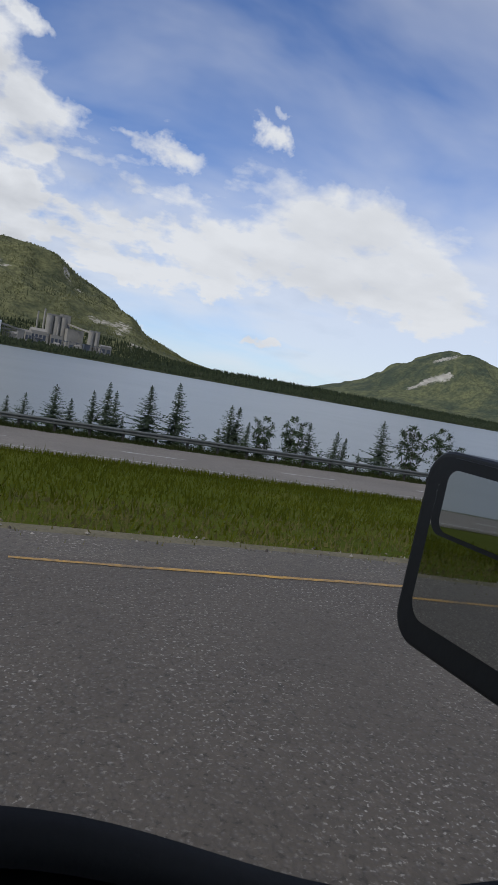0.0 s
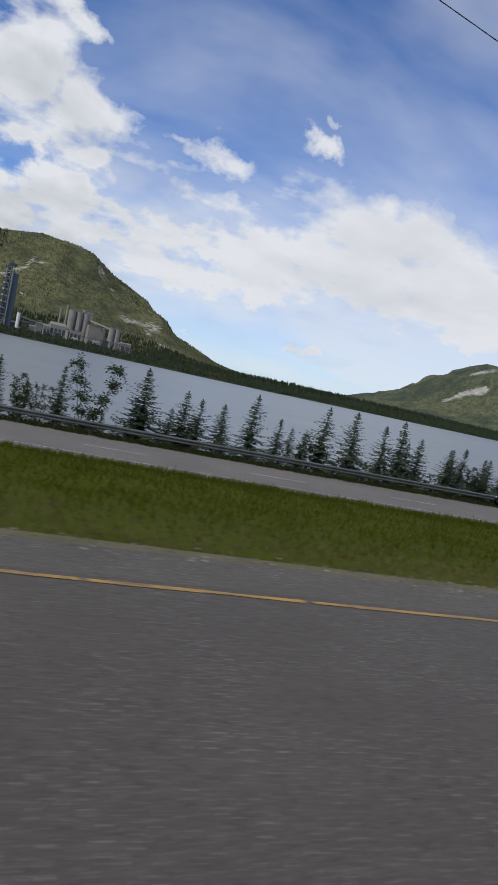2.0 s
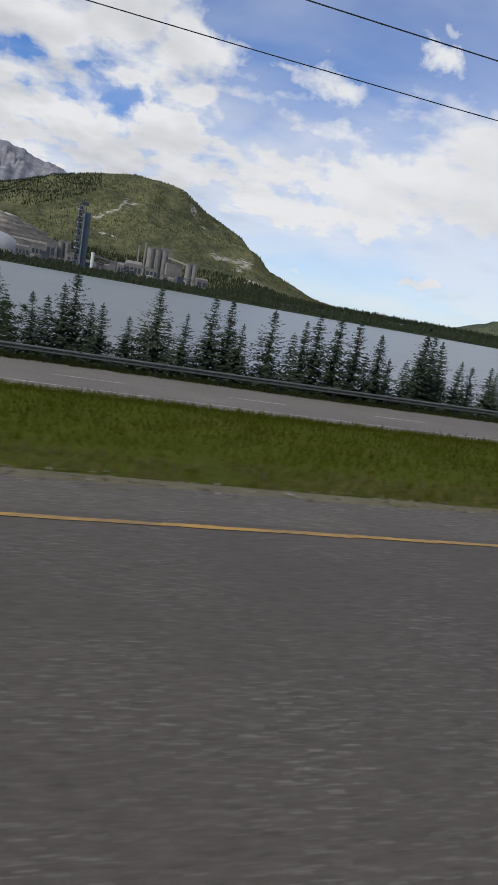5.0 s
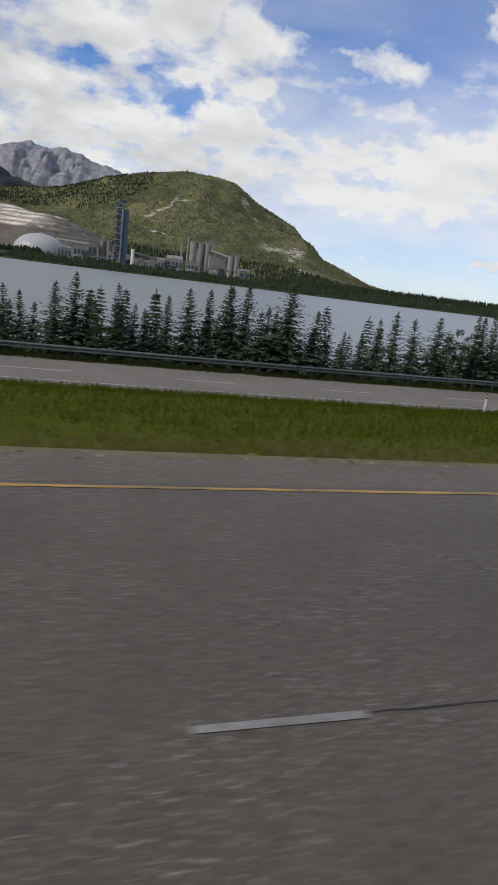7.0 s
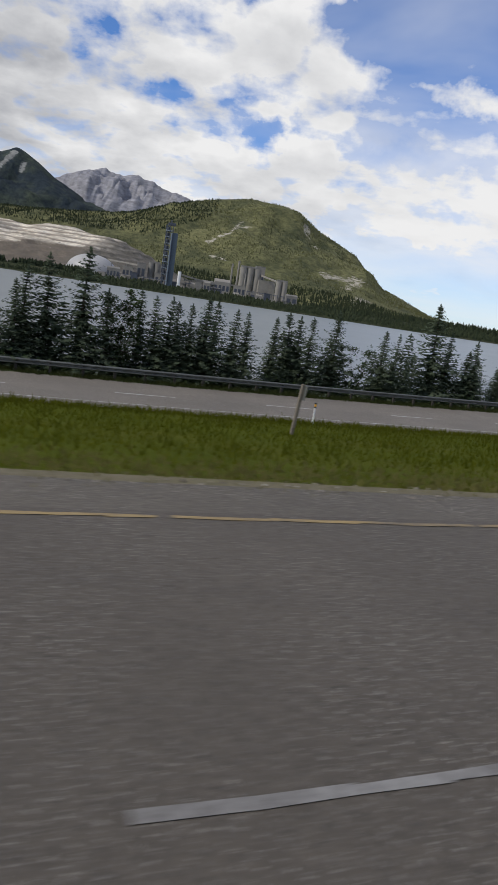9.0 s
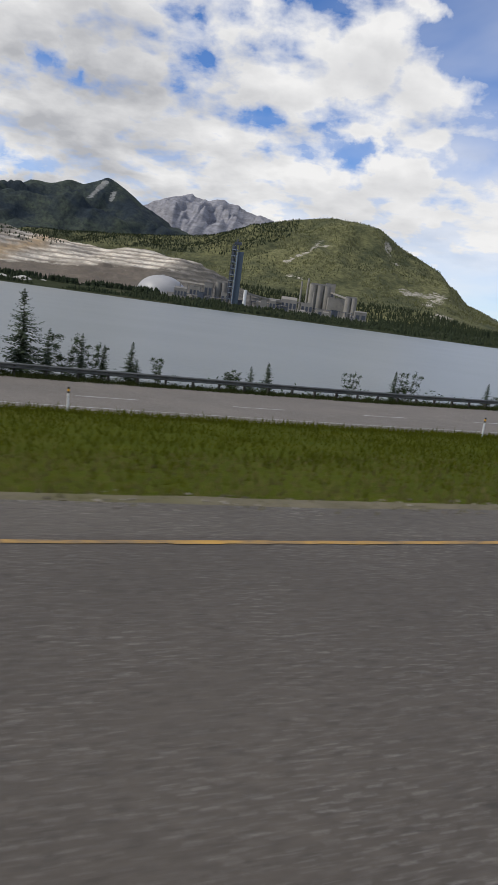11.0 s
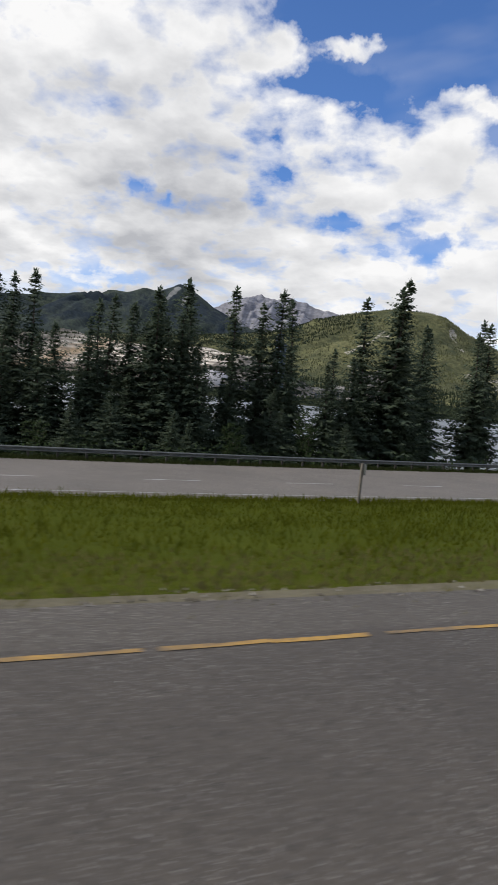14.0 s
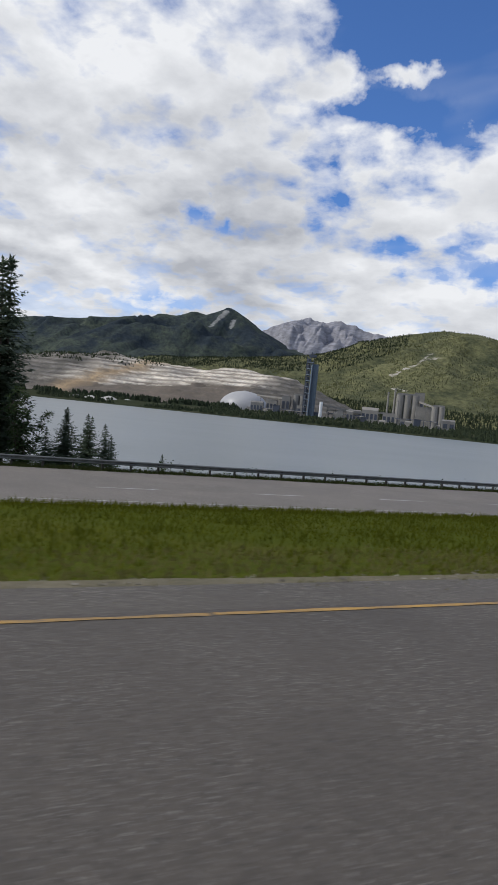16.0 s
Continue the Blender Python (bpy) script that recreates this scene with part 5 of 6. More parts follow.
def make_tower():
    root = tagged(new("preheater_tower"), "tall dark blue steel tower with open floors and pale duct", "tower")
    z0, z1 = -4.0, 123.0
    bm = bmesh.new()
    box(bm, 1.6, 12.0, -9, 9, z0, z1 - 14, 0.3)
    part("clad_shaft", bm, TOWER_BLUE, root, "blue steel clad shaft")
    for i in range(9):
        z = 12 + i * 12.4
        bm = bmesh.new()
        box(bm, -12, 2.0, -10, 10, z, z + 1.6)
        box(bm, -12, -11.6, -10, 10, z + 1.6, z + 3.2)
        part("floor_deck", bm, TOWER_DECK, root)
        bm = bmesh.new()
        tube(bm, (-8.0, -3, z + 2.0), (-8.0, -3, z + 8.5), 3.6, 3.6, 12)
        tube(bm, (-8.0, -3, z + 2.0), (-8.0, -3, z - 3.0), 3.6, 1.2, 12)
        part("cyclone", bm, TOWER_DARK, root)
        bm = bmesh.new()
        tube(bm, (-11.6, -9.6, z + 1.6), (-3.8, -9.6, z + 13.0), 0.35, 0.35, 5)
        part("brace", bm, TOWER_DARK, root)
    for x, y in ((-11.6, -9.6), (-4.0, -9.6), (-11.6, 9.6), (1.4, -9.6)):
        bm = bmesh.new()
        box(bm, x - 0.6, x + 0.6, y - 0.6, y + 0.6, z0, z1)
        part("column", bm, TOWER_DARK, root)
    bm = bmesh.new()
    tube(bm, (-0.6, -9.5, 4), (-0.6, -9.5, 108), 1.5, 1.5, 10)
    part("duct", bm, TOWER_PALE, root, "pale blue riser duct")
    bm = bmesh.new()
    box(bm, -9, 6, -6, 6, z1, z1 + 5, 0.2)
    tube(bm, (-3, 0, z1 + 5), (-3, 0, z1 + 11), 1.6, 1.2, 10)
    part("head_house", bm, TOWER_DARK, root)
    root.matrix_basis = Matrix.Translation((-53, 1474, 4)) @ Matrix.Rotation(radians(16), 4, "Z")


make_tower()


def make_dome():
    root = tagged(new("storage_dome"), "large pale grey storage dome with a low ring wall", "dome")
    verts, faces = [], []
    R, Hh = 57.0, 43.0
    for i in range(13):
        a = math.pi / 2 * i / 12
        for j in range(48):
            b = 2 * math.pi * j / 48
            verts.append((R * math.cos(a) * math.cos(b), R * math.cos(a) * math.sin(b), 2 + Hh * math.sin(a) ** 0.92))
    for i in range(12):
        for j in range(48):
            faces.append((i * 48 + j, i * 48 + (j + 1) % 48, (i + 1) * 48 + (j + 1) % 48, (i + 1) * 48 + j))
    sh = from_data("shell", verts, faces, DOME_SKIN, True)
    sh.parent = root
    bm = bmesh.new()
    tube(bm, (0, 0, -4), (0, 0, 4), 58.0, 58.0, 48)
    part("ring_wall", bm, CONCRETE, root)
    bm = bmesh.new()
    box(bm, 30, 46, -50, -36, -2, 10, 0.4)
    part("portal", bm, CONCRETE_DARK, root)
    for a, b in ((-56, -44), (-40, -30)):
        bm = bmesh.new()
        box(bm, a, b, -46, -32, -2, 11, 0.4)
        part("portal", bm, TOWER_DARK, root, "dark open portal")
    bm = bmesh.new()
    tube(bm, (0, 0, Hh + 1.6), (0, 0, Hh + 4), 4, 3, 14)
    part("crown_vent", bm, CLADDING, root)
    root.matrix_basis = Matrix.Translation((-246, 1580, 6))


make_dome()


def make_building(x, y, w, d, z0, z1, mat, label, rise=0.0, windows=0, name="works_building", turn=12):
    root = tagged(new(name), label, "industrial building", "cement works buildings")
    bm = bmesh.new()
    if rise:
        prism(bm, -w / 2, w / 2, -d / 2, d / 2, z0, z1, rise)
    else:
        box(bm, -w / 2, w / 2, -d / 2, d / 2, z0, z1, 0.25)
        box(bm, -w / 2 - 0.4, w / 2 + 0.4, -d / 2 - 0.4, d / 2 + 0.4, z1, z1 + 0.8)
    part("shell", bm, mat, root)
    for i in range(windows):
        wx = -w / 2 + w * (i + 0.5) / windows
        bm = bmesh.new()
        box(bm, wx - w / windows * 0.32, wx + w / windows * 0.32, -d / 2 - 0.12, -d / 2 + 0.3, z0 + (z1 - z0) * 0.45, z0 + (z1 - z0) * 0.78)
        part("opening", bm, TOWER_DARK, root, "dark opening")
    root.matrix_basis = Matrix.Translation((x, y, 0)) @ Matrix.Rotation(radians(turn), 4, "Z")
    return root


def make_silos(x, y, n, r, z0, z1, mat, label, cap=True):
    root = tagged(new("silo_block"), label, "silo", "silos of the cement works")
    for i in range(n):
        bm = bmesh.new()
        tube(bm, (i * r * 2.02, 0, z0), (i * r * 2.02, 0, z1), r, r, 20)
        part("silo", bm, mat, root, smooth=False)
    if cap:
        bm = bmesh.new()
        box(bm, -r * 0.8, r * (2.02 * (n - 1) + 0.8), -r * 0.6, r * 0.6, z1, z1 + 4, 0.2)
        part("top_gallery", bm, CONCRETE_DARK, root)
    root.matrix_basis = Matrix.Translation((x, y, 0)) @ Matrix.Rotation(radians(14), 4, "Z")


def make_stack(x, y, r, z0, z1):
    root = tagged(new("chimney_stack"), "slim pale concrete chimney stack", "chimney", "stacks of the cement works")
    bm = bmesh.new()
    tube(bm, (0, 0, z0), (0, 0, z1), r, r * 0.75, 14)
    part("shaft", bm, CLADDING, root)
    bm = bmesh.new()
    tube(bm, (0, 0, z1 - 2), (0, 0, z1 + 0.4), r * 0.85, r * 0.85, 14)
    part("rim", bm, CONCRETE_DARK, root)
    root.matrix_basis = Matrix.Translation((x, y, 0))


def make_conveyor(a, b, label):
    root = tagged(new("conveyor"), label, "conveyor", "conveyors of the cement works")
    a, b = Vector(a), Vector(b)
    d = b - a
    bm = bmesh.new()
    m = Matrix.Translation((a + b) / 2) @ d.to_track_quat("X", "Z").to_matrix().to_4x4()
    bmesh.ops.create_cube(bm, size=1, matrix=m @ Matrix.Diagonal((d.length, 3.6, 3.4, 1)))
    part("gallery", bm, CLADDING, root)
    for i in range(5):
        p = a.lerp(b, (i + 0.5) / 5)
        bm = bmesh.new()
        tube(bm, (p.x - 2.5, p.y, -2), p, 0.5, 0.4, 6)
        tube(bm, (p.x + 2.5, p.y, -2), p, 0.5, 0.4, 6)
        part("trestle", bm, CONCRETE_DARK, root)


make_silos(79, 1722, 3, 8.6, -2, 78, CONCRETE, "row of tall weathered concrete silos with a top gallery")
make_silos(172, 1640, 2, 6.8, -2, 54, CLADDING, "pair of pale cylindrical silos at the end of the works")
make_silos(-27, 1474, 1, 3.4, -2, 39, WHITE_PLASTIC, "single slim white storage tank beside the tower", False)
make_silos(-99, 1524, 2, 6.6, -2, 49, CONCRETE_DARK, "two grey silos behind the preheater tower")
make_stack(51, 1724, 2.6, 0, 82)
make_stack(66, 1725, 3.0, 0, 91)
make_stack(95, 1628, 2.2, 0, 60)
make_building(116, 1756, 23, 18, -2, 86, CONCRETE, "tall pale concrete head building with dark openings", 0, 2)
make_building(139, 1712, 40, 22, -2, 53, CONCRETE, "wide concrete process building beside the silos", 0, 0)
make_building(51, 1568, 34, 20, -2, 33, CLADDING, "pale gabled shed of the cement works", 6, 4)
make_building(20, 1560, 26, 16, -2, 27, CONCRETE_DARK, "low grey shed with a pitched roof", 4, 3)
make_building(90, 1575, 26, 16, -2, 30, CLADDING, "small pale works building with a flat roof", 0, 3)
make_building(-118, 1515, 18, 14, -2, 45, CONCRETE_DARK, "grey concrete mill building near the tower", 0, 2)
make_building(-140, 1490, 22, 14, -2, 34, CONCRETE, "pale block of the crusher house", 0, 3)
make_building(-165, 1470, 26, 12, -2, 26, CONCRETE_DARK, "low grey workshop by the shore", 3, 4)
make_building(-70, 1480, 18, 12, -2, 28, CLADDING, "pale low building at the tower foot", 0, 2)
make_building(205, 1620, 26, 16, -2, 26, CONCRETE_DARK, "low building at the far end of the works", 3, 2)
make_conveyor((-24, 1480, 33), (40, 1560, 24), "long pale sloping conveyor gallery on trestles")
make_conveyor((-20, 1500, 24), (75, 1600, 30), "low conveyor gallery on trestles behind the shed")
make_conveyor((118, 1735, 66), (172, 1645, 52), "sloping conveyor gallery up to the silo tops")
make_conveyor((-205, 1560, 44), (-110, 1520, 40), "conveyor gallery from the dome to the mill")

rnd = random.Random(77)
for i in range(16):
    x = -190 + 390 * (i + rnd.random()) / 16
    y = 1455 + 0.55 * max(0, x) + rnd.uniform(0, 40)
    make_building(x, y, rnd.uniform(6, 14), rnd.uniform(6, 10), -2, rnd.uniform(12, 25), (CONCRETE_DARK, CONCRETE, TOWER_DARK, CLADDING)[i % 4], "small plain works block among pipes and silos", (0, 2.5)[i % 2], rnd.randint(0, 2), turn=rnd.uniform(5, 20))


def make_pipe_rack(x0, x1, y, z):
    root = tagged(new("pipe_rack"), "dark steel pipe rack on trestle legs", "pipe rack", "pipe racks of the cement works")
    for k in range(3):
        bm = bmesh.new()
        tube(bm, (x0, y + 2 * k, z + 1.2 * (k % 2)), (x1, y + 2 * k, z + 1.2 * (k % 2)), 0.7, 0.7, 8)
        part("pipe", bm, (CLADDING, TOWER_DARK, CONCRETE)[k], root)
    n = int((x1 - x0) / 12)
    for k in range(n + 1):
        x = x0 + (x1 - x0) * k / n
        bm = bmesh.new()
        box(bm, x - 0.4, x + 0.4, y - 1, y - 0.2, -2, z + 3)
        box(bm, x - 0.4, x + 0.4, y + 4.2, y + 5, -2, z + 3)
        box(bm, x - 0.4, x + 0.4, y - 1, y + 5, z - 1.4, z - 0.7)
        part("trestle", bm, TOWER_DARK, root)


make_pipe_rack(-15, 60, 1490, 17)
make_pipe_rack(95, 190, 1570, 20)
make_pipe_rack(-150, -60, 1462, 15)


def make_heap(x, y, radius, height, seed):
    """A loose heap of crushed stone with a ragged foot."""
    verts, faces = [], []
    for i in range(8):
        for j in range(28):
            a = 2 * math.pi * j / 28
            r = radius * (1 - i / 7.5) * (1 + 0.22 * noise.noise(Vector((math.cos(a) * 1.5, math.sin(a) * 1.5, seed))))
            verts.append((x + r * math.cos(a), y + 0.7 * r * math.sin(a), -1.0 + height * (i / 7.0) ** 0.9 + 0.4 * noise.noise(Vector((a * 3, i, seed)))))
    for i in range(7):
        for j in range(28):
            faces.append((i * 28 + j, i * 28 + (j + 1) % 28, (i + 1) * 28 + (j + 1) % 28, (i + 1) * 28 + j))
    faces.append([7 * 28 + j for j in range(28)])
    tagged(from_data("stone_heap", verts, faces, CRUSHED, True), "pale heap of crushed limestone near the far shore", "stone heap", "stone heaps below the quarry")


CRUSHED = plain("crushed_limestone", (0.40, 0.38, 0.34), 0.95, 0, 0.3, 0.08, 0.8, 0.4)
for k, (x, y, r, h) in enumerate(((-575, 1400, 30, 7), (-532, 1392, 26, 8), (-490, 1402, 34, 10), (-450, 1415, 24, 7), (-620, 1410, 28, 6))):
    make_heap(x, y, r, h, k + 1.0)


# ---- woods on the hill ----
dg = bpy.context.evaluated_depsgraph_get()


def on_hill(rnd, dark=False):
    x, y = rnd.uniform(-1300, 1000), rnd.uniform(2180, 3420)
    if noise.noise(Vector((x / 160, y / 160, 9))) > 0.28:
        return None
    hit, loc, nor, _ = hill.ray_cast(Vector((x, y, 2000)), Vector((0, 0, -1)))
    if not hit or loc.z < 0 or nor.z < 0.5:
        return None
    # Noise picks the patches whose trees get the cloud-shaded colour.
    shade_patch = noise.noise(Vector((x / 330, y / 330, 4))) + 0.5 * noise.noise(Vector((x / 120, y / 120, 6)))
    if (shade_patch < -0.05) != dark:
        return None
    for c, r in (((-170, 2795, 205), 40), ((-137, 2815, 228), 40), ((-118, 2851, 247), 45), ((-108, 2943, 273), 45), ((-95, 3035, 310), 45), ((-91, 3110, 340), 40), ((-70, 3010, 300), 40), ((210, 3115, 305), 50), ((360, 2780, 140), 90), ((430, 2500, 57), 110)):
        if (loc - Vector(c)).length < r * rnd.uniform(0.3, 1.2) and rnd.random() < 0.8:
            return None
    return tuple(loc)


cone_woods("hill_woods", "scattered conifers in a sunlit tone covering the rounded hill", 24000, on_hill, SUNNY_WOOD, 21, (5, 9), 0.34)
cone_woods("hill_woods", "conifers in a cloud-shaded tone in patches on the rounded hill", 15000, lambda rnd: on_hill(rnd, True), SHADED_WOOD, 25, (5, 9), 0.34)


# Dark tree colour here stands in for cloud shadow on the shoulder.
def shaded_shoulder(rnd):
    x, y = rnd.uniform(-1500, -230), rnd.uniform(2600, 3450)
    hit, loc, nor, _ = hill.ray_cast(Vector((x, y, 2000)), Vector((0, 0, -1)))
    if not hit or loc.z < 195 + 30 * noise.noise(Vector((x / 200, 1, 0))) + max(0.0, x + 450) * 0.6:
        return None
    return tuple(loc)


cone_woods("hill_woods", "spruce forest coloured dark as cloud shade on the shoulder of the hill", 12000, shaded_shoulder, FAR_WOOD, 29, (6, 11), 0.36)


# This belt paints a cloud's shadow along the hill foot as dark trees.
def shaded_hill_foot(rnd):
    x, y = rnd.uniform(-350, 900), rnd.uniform(1950, 2480)
    hit, loc, nor, _ = hill.ray_cast(Vector((x, y, 2000)), Vector((0, 0, -1)))
    if not hit or loc.z < -6 or loc.z > 95 + 40 * noise.noise(Vector((x / 150, 3, 0))):
        return None
    return tuple(loc)


cone_woods("hill_woods", "dense spruce forest coloured dark as cloud shade at the foot of the hill", 9000, shaded_hill_foot, FAR_WOOD, 23, (8, 15), 0.35)


def far_wood_spot(rnd):
    x = rnd.uniform(250, 2600)
    y = 1420 + max(0, x - 500) * 0.24 + rnd.uniform(0, 260)
    return x, y, 2.0 + 6.0 * min(1, max(0, (x - 250) / 300)) * (1 if x < 900 else max(0.3, 1 - (x - 900) / 900))


cone_woods("far_woods", "dark conifer forest along the far shore", 7000, far_wood_spot, FAR_WOOD, 22, (9, 17), 0.28)


def quarry_top(rnd):
    x, y = rnd.uniform(-1250, -680), rnd.uniform(1500, 1980)
    hit, loc, nor, _ = quarry.ray_cast(Vector((x, y, 2000)), Vector((0, 0, -1)))
    if not hit or loc.z < 104 + 24 * noise.noise(Vector((x / 70, y / 70, 1))) or noise.noise(Vector((x / 45, y / 45, 7))) < -0.25:
        return None
    return tuple(loc)


cone_woods("far_woods", "dark scrub on the old benches above the quarry", 3000, quarry_top, FAR_WOOD, 41, (4, 9), 0.5)


def quarry_foot(rnd):
    x = rnd.uniform(-760, -215)
    y = 1425 + rnd.uniform(0, 60) - (40 if x < -600 else 0)
    if noise.noise(Vector((x / 55, y / 55, 3))) < -0.12:
        return None
    return x, y, far_land(x, y)


cone_woods("far_woods", "dark bushes and trees between the lake and the quarry", 1500, quarry_foot, FAR_WOOD, 43, (6, 16), 0.6)


# scattered scrub on the open bank
for s, off, h, kind in ((312.5, 3.0, 3.4, "d"), (314.5, 2.6, 2.8, "d"), (317.0, 2.8, 3.2, "s"), (319.0, 2.4, 2.2, "d"), (336.0, 2.6, 2.4, "d"), (381.0, 4.0, 4.2, "d"), (383.5, 4.5, 4.8, "d"), (385.5, 5.0, 4.5, "d"), (456.0, 6.0, 3.6, "w"), (459.0, 5.5, 4.6, "s"), (460.5, 6.0, 4.2, "s")):
    plant_tree(kind, s, off, h, rnd)


# ---- grass ----
def tufts(name, label, seed, count, spot, mat, tall, blades=5, spread=0.15):
    rnd = random.Random(seed)
    verts, faces = [], []
    for _ in range(count):
        s, left, z = spot(rnd)
        p = at(s, left, z - 0.02)
        for q in range(blades):
            a = rnd.random() * 6.28
            h = rnd.uniform(*tall)
            w = 0.012 + 0.02 * rnd.random()
            b = len(verts)
            o = Vector((rnd.gauss(0, spread), rnd.gauss(0, spread), 0))
            side = Vector((math.cos(a), math.sin(a), 0)) * w
            tip = Vector((rnd.uniform(-0.5, 0.5) * h, rnd.uniform(-0.5, 0.5) * h, h))
            verts += [tuple(p + o - side), tuple(p + o + side), tuple(p + o + tip)]
            faces.append((b, b + 1, b + 2))
    ob = from_data(name, verts, faces, mat)
    return tagged(ob, label, "grass", kind="stuff")


def median_spot(rnd):
    s = rnd.uniform(-20, 500)
    e = far_edge(s)
    left = GRASS_AT + 0.45 + (e - GRASS_AT - 0.4) * rnd.random()
    return s, left, median_z(s, left)


tufts("grass", "long green roadside grass on the median", 31, 24000, median_spot, BLADES, (0.05, 0.16), 11, 0.5)


def rail_spot(rnd):
    s = rnd.uniform(-20, 500)
    off = rnd.uniform(-0.75, 1.5)
    return s, rail_left(s) + off, (rail_foot(s) if off < 0.3 else bank_z(s, off))


def tall_spot(rnd):
    s = rnd.uniform(-20, 500)
    e = far_edge(s)
    left = e - 0.3 - (e - GRASS_AT - 4.0) * rnd.random() ** 1.6
    return s, left, median_z(s, left)


DEEP = leafy("deep_grass", (0.052, 0.066, 0.005), (0.094, 0.104, 0.009), 0.6)
tufts("grass", "taller deep green grass in the hollow of the median", 35, 16000, tall_spot, DEEP, (0.14, 0.34), 9, 0.5)
DRY = leafy("dry_grass", (0.085, 0.088, 0.022), (0.175, 0.155, 0.055), 0.5)


def dry_spot(rnd):
    s = rnd.uniform(-20, 500)
    wide = float(np.interp(s, [0, 60, 110, 180, 300, 318, 350, 365, 470], [7, 6, 3.5, 2.5, 3, 10, 9, 4, 5]))
    left = GRASS_AT - 0.05 + wide * rnd.random() ** 1.5
    return s, left, median_z(s, max(left, GRASS_AT))


tufts("grass", "dry yellow grass along the gravel edge", 33, 24000, dry_spot, DRY, (0.04, 0.13), 8, 0.35)
WEEDS = leafy("weeds", (0.025, 0.032, 0.01), (0.05, 0.06, 0.018), 0.3)
tufts("grass", "dark weeds growing under the guardrail", 32, 26000, rail_spot, WEEDS, (0.10, 0.36), 7)


def edge_spot(rnd):
    s = rnd.uniform(-10, 480)
    left = far_edge(s) + 0.25 - abs(rnd.gauss(0, 0.7))
    return s, left, median_z(s, left)


tufts("grass", "taller grass fringe beside the opposite carriageway", 34, 9000, edge_spot, BLADES, (0.12, 0.32), 7, 0.25)


# ---- the lorry at the start of its way ----
def outline_prism(pts, depth, bevel=0.0):
    """A plate of the outline pts (y, z) that is depth thick along x, from x = 0 forwards."""
    bm = bmesh.new()
    f = bm.faces.new([bm.verts.new((0, y, z)) for y, z in pts])
    r = bmesh.ops.extrude_face_region(bm, geom=[f])
    for v in [g for g in r["geom"] if isinstance(g, bmesh.types.BMVert)]:
        v.co.x += depth
    bmesh.ops.recalc_face_normals(bm, faces=bm.faces)
    if bevel:
        bmesh.ops.bevel(bm, geom=[e for e in bm.edges if e.calc_face_angle(0) > 1.0], offset=bevel, segments=3, affect="EDGES", profile=0.6)
    return bm


def rounded(y0, y1, z0, z1, r, n=6):
    pts = []
    for cy, cz, a0 in ((y1 - r, z1 - r, 0), (y0 + r, z1 - r, 90), (y0 + r, z0 + r, 180), (y1 - r, z0 + r, 270)):
        for i in range(n + 1):
            a = radians(a0 + 90 * i / n)
            pts.append((cy + r * math.cos(a), cz + r * math.sin(a)))
    return pts


LORRY_PAINT = plain("lorry_paint", (0.010, 0.015, 0.016), 0.45, 0.0, 0.15, 2, 40, 0.03)
TRIM = plain("door_trim", (0.007, 0.010, 0.010), 0.6, 0.0, 0.25, 6, 120, 0.25)
RUBBER = plain("rubber", (0.012, 0.012, 0.012), 0.75, 0.0, 0.25, 8, 80, 0.2)
MIRROR_SHELL = plain("mirror_shell", (0.006, 0.008, 0.009), 0.5, 0, 0.3, 4, 60, 0.1)
MIRROR_GLASS = material("mirror_glass", 0.02, 1.0)[0]
MIRROR_GLASS.node_tree.nodes["Principled BSDF"].inputs["Base Color"].default_value = (0.46, 0.48, 0.47, 1)


def sill(x):
    """Height of the window sill along the door: high behind, dipping towards the front."""
    u = min(max(x / 0.52, 0.0), 1.0)
    return 1.592 - 0.13 * (3 * u * u - 2 * u ** 3)


def sweep(bm, x0, x1, n, section):
    """Lofts closed sections of (y, z) along x."""
    rows = []
    for i in range(n + 1):
        x = x0 + (x1 - x0) * i / n
        rows.append([bm.verts.new((x, y, z)) for y, z in section(x)])
    k = len(rows[0])
    for a, b in zip(rows, rows[1:]):
        for j in range(k):
            bm.faces.new((a[j], a[(j + 1) % k], b[(j + 1) % k], b[j]))
    bm.faces.new(rows[0][::-1])
    bm.faces.new(rows[-1])
    bmesh.ops.recalc_face_normals(bm, faces=bm.faces)
    return bm


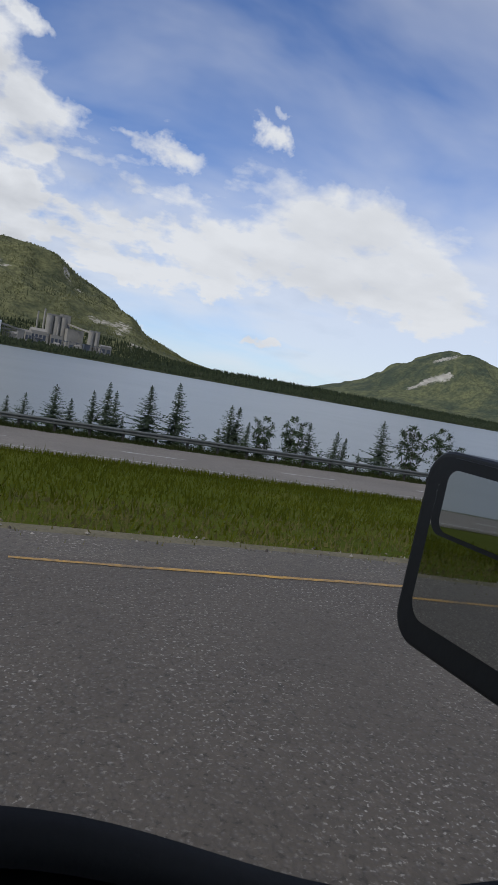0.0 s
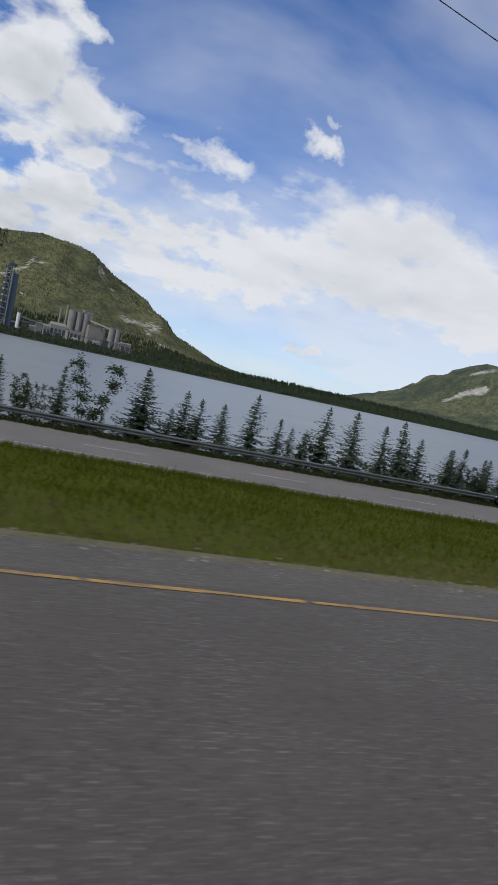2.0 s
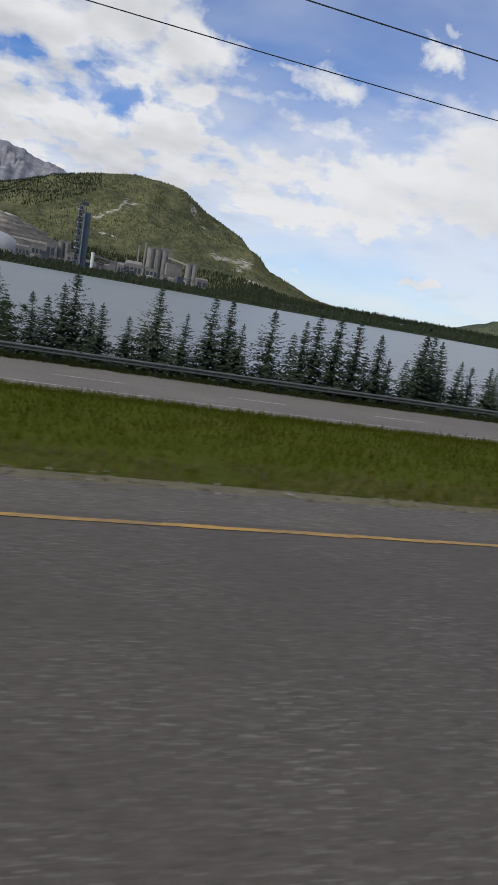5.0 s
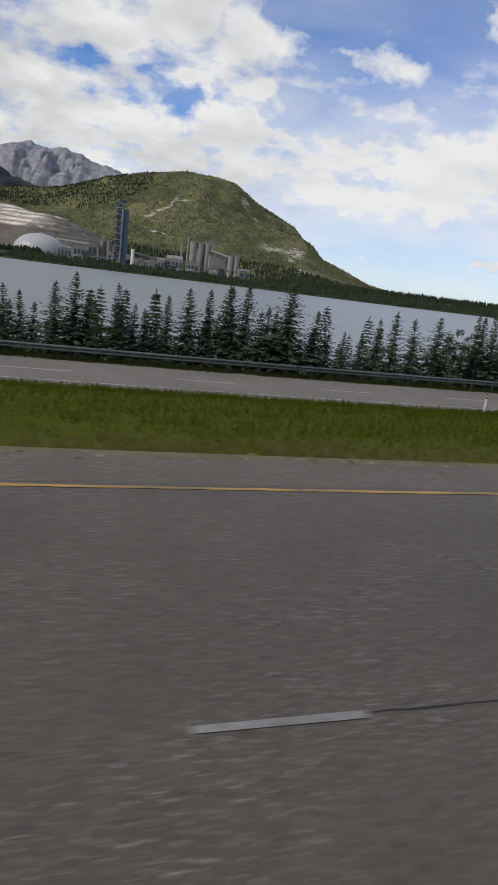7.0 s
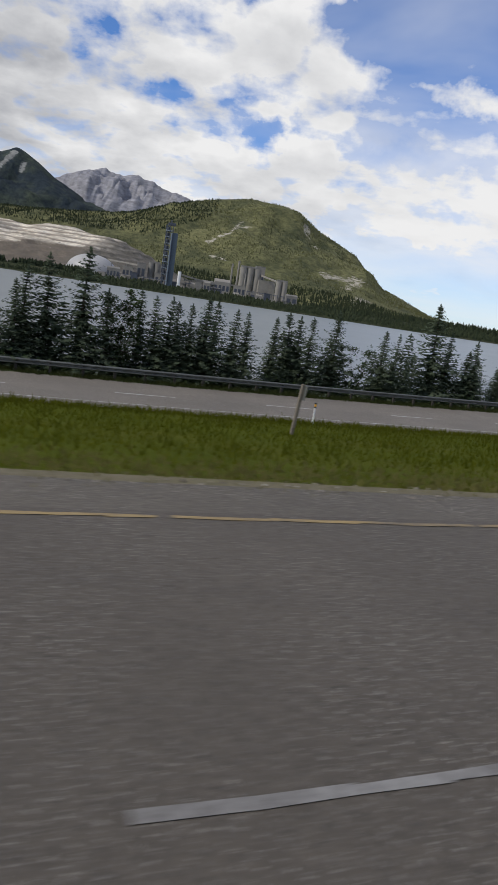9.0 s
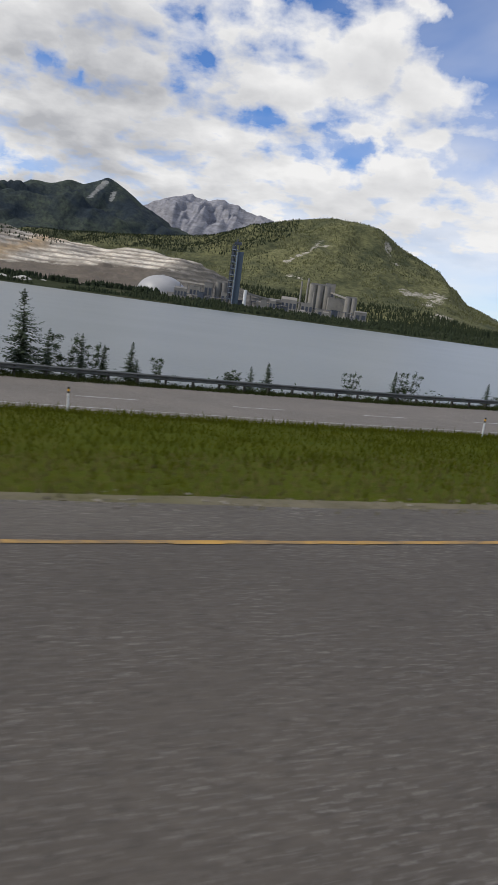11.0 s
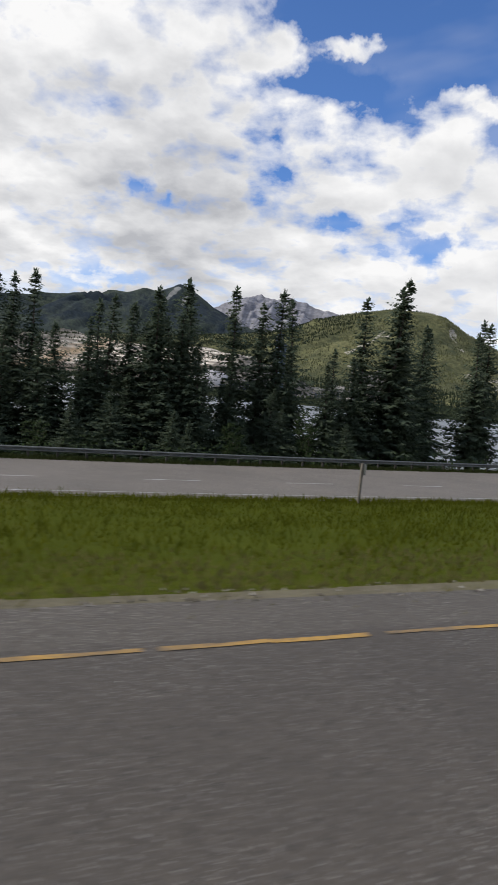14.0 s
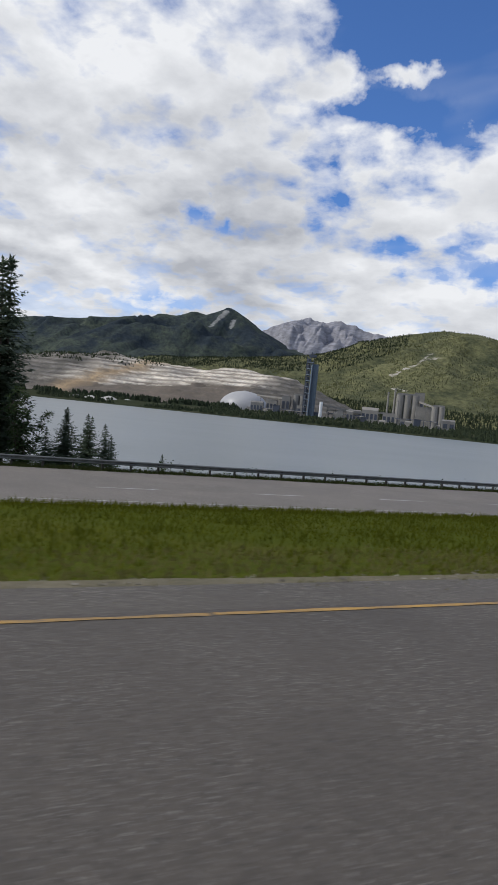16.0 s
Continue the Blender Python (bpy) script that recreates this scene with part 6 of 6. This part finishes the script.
def make_lorry():
    root = tagged(new("lorry"), "dark lorry with an open-fronted cab and a black door mirror", "lorry")
    door = part("door", sweep(bmesh.new(), -0.48, 1.0, 40, lambda x: [(0.60, 0.75), (0.60, sill(x) - 0.045), (0.615, sill(x) - 0.016), (0.65, sill(x) - 0.05), (0.68, sill(x) - 0.10), (0.69, 0.75)]), LORRY_PAINT, root, "dark door with a dipping window sill", True)
    part("trim_panel", sweep(bmesh.new(), -0.46, 0.98, 40, lambda x: [(0.50, 0.85), (0.47, sill(x) - 0.20), (0.51, sill(x) - 0.09), (0.56, sill(x) - 0.055), (0.598, sill(x) - 0.06), (0.598, 0.85)]), TRIM, door, "dark moulded inner door panel", True)
    part("seal", sweep(bmesh.new(), -0.46, 0.98, 40, lambda x: [(0.572, sill(x) - 0.04), (0.578, sill(x) - 0.005), (0.592, sill(x) + 0.004), (0.600, sill(x) - 0.005), (0.599, sill(x) - 0.05)]), RUBBER, door, "black rubber window seal", True)
    part("sill_ledge", sweep(bmesh.new(), -0.46, 0.98, 40, lambda x: [(0.515, sill(x) - 0.075), (0.53, sill(x) - 0.045), (0.552, sill(x) - 0.04), (0.556, sill(x) - 0.06)]), TRIM, door, "", True)
    for a, b, w in (((-0.52, 0.63, 0.75), (-0.55, 0.55, 2.56), 0.06), ((1.04, 0.62, 1.40), (0.84, 0.55, 2.56), 0.055), ((1.04, -1.22, 1.40), (0.84, -1.15, 2.56), 0.055), ((-0.52, -1.23, 0.75), (-0.55, -1.15, 2.56), 0.06)):
        bm = bmesh.new()
        tube(bm, a, b, w, w * 0.9, 10)
        part("pillar", bm, LORRY_PAINT, root)
    bm = bmesh.new()
    box(bm, -0.62, 0.90, -1.2, 0.6, 2.55, 2.63, 0.03)
    part("roof", bm, LORRY_PAINT, root)
    bm = bmesh.new()
    box(bm, -0.66, -0.58, -1.25, 0.65, 0.7, 2.56, 0.02)
    part("rear_wall", bm, LORRY_PAINT, root)
    bm = bmesh.new()
    box(bm, -0.5, 1.02, -1.30, -1.22, 0.75, 1.55, 0.02)
    part("far_door", bm, LORRY_PAINT, root)
    bm = bmesh.new()
    box(bm, -0.6, 1.1, -1.24, 0.64, 0.66, 0.76, 0.02)
    part("cab_floor", bm, TRIM, root)
    bm = bmesh.new()
    box(bm, 0.85, 1.12, -1.2, 0.58, 0.76, 1.42, 0.05)
    part("dashboard", bm, TRIM, root)
    bm = bmesh.new()
    box(bm, 1.12, 2.3, -1.15, 0.53, 0.7, 1.36, 0.09)
    part("bonnet", bm, LORRY_PAINT, root)
    bm = bmesh.new()
    box(bm, -0.42, 0.12, -0.28, 0.28, 0.76, 1.12, 0.06)
    box(bm, -0.52, -0.38, -0.26, 0.26, 1.1, 1.75, 0.05)
    part("seat", bm, TRIM, root)
    bm = bmesh.new()
    box(bm, -5.2, 2.2, -0.75, 0.15, 0.45, 0.66, 0.02)
    part("chassis", bm, RUBBER, root)
    bm = bmesh.new()
    box(bm, -5.3, -0.8, -1.3, 0.7, 0.9, 1.05, 0.02)
    box(bm, -5.0, -0.9, -0.72, -0.55, 0.66, 0.9)
    box(bm, -5.0, -0.9, -0.05, 0.12, 0.66, 0.9)
    part("load_bed", bm, STEEL, root)
    for x, y in ((1.65, 0.42), (1.65, -1.02), (-3.6, 0.42), (-3.6, -1.02)):
        bm = bmesh.new()
        tube(bm, (x, y - 0.14, 0.48), (x, y + 0.14, 0.48), 0.48, 0.48, 28)
        wheel = part("wheel", bm, RUBBER, root)
        bm = bmesh.new()
        tube(bm, (x, y - 0.15, 0.48), (x, y + 0.15, 0.48), 0.26, 0.26, 20)
        part("rim", bm, STEEL, wheel)
    # door mirror: housing, glass, wide-angle inset and arm
    y0, y1, z0, z1 = 0.555, 0.842, 1.671, 1.957
    rim = rounded(y0, y1, z0, z1, 0.045)
    housing = part("mirror_housing", outline_prism(rim, 0.09, 0.008), MIRROR_SHELL, root, "black plastic mirror housing")
    part("mirror_glass", outline_prism(rounded(y0 + 0.02, y1 - 0.036, z0 + 0.042, z1 - 0.020, 0.03), -0.004), MIRROR_GLASS, housing, "flat mirror glass")
    part("inset_frame", outline_prism(rounded(y1 - 0.25, y1 - 0.042, z1 - 0.118, z1 - 0.008, 0.022), -0.009, 0.0), MIRROR_SHELL, housing)
    part("inset_glass", outline_prism(rounded(y1 - 0.243, y1 - 0.062, z1 - 0.111, z1 - 0.024, 0.018), -0.012), MIRROR_GLASS, housing, "small wide-angle mirror")
    housing.matrix_basis = Matrix.Translation((0.60, 0, 0)) @ Matrix.Translation((0, (y0 + y1) / 2, (z0 + z1) / 2)) @ Matrix.Rotation(radians(4), 4, "Z") @ Matrix.Rotation(radians(2), 4, "Y") @ Matrix.Translation((0, -(y0 + y1) / 2, -(z0 + z1) / 2))
    bm = bmesh.new()
    for z in (1.72, 1.86):
        tube(bm, (0.68, y0 + 0.04, z), (0.93, 0.60, z - 0.03), 0.018, 0.022, 10)
    part("mirror_arm", bm, BLACK_PLASTIC, root)
    p = at(0, ROWS[0][1], 0)
    root.matrix_basis = Matrix.Translation(p) @ Matrix.Rotation(heading(0), 4, "Z")
    return root


make_lorry()
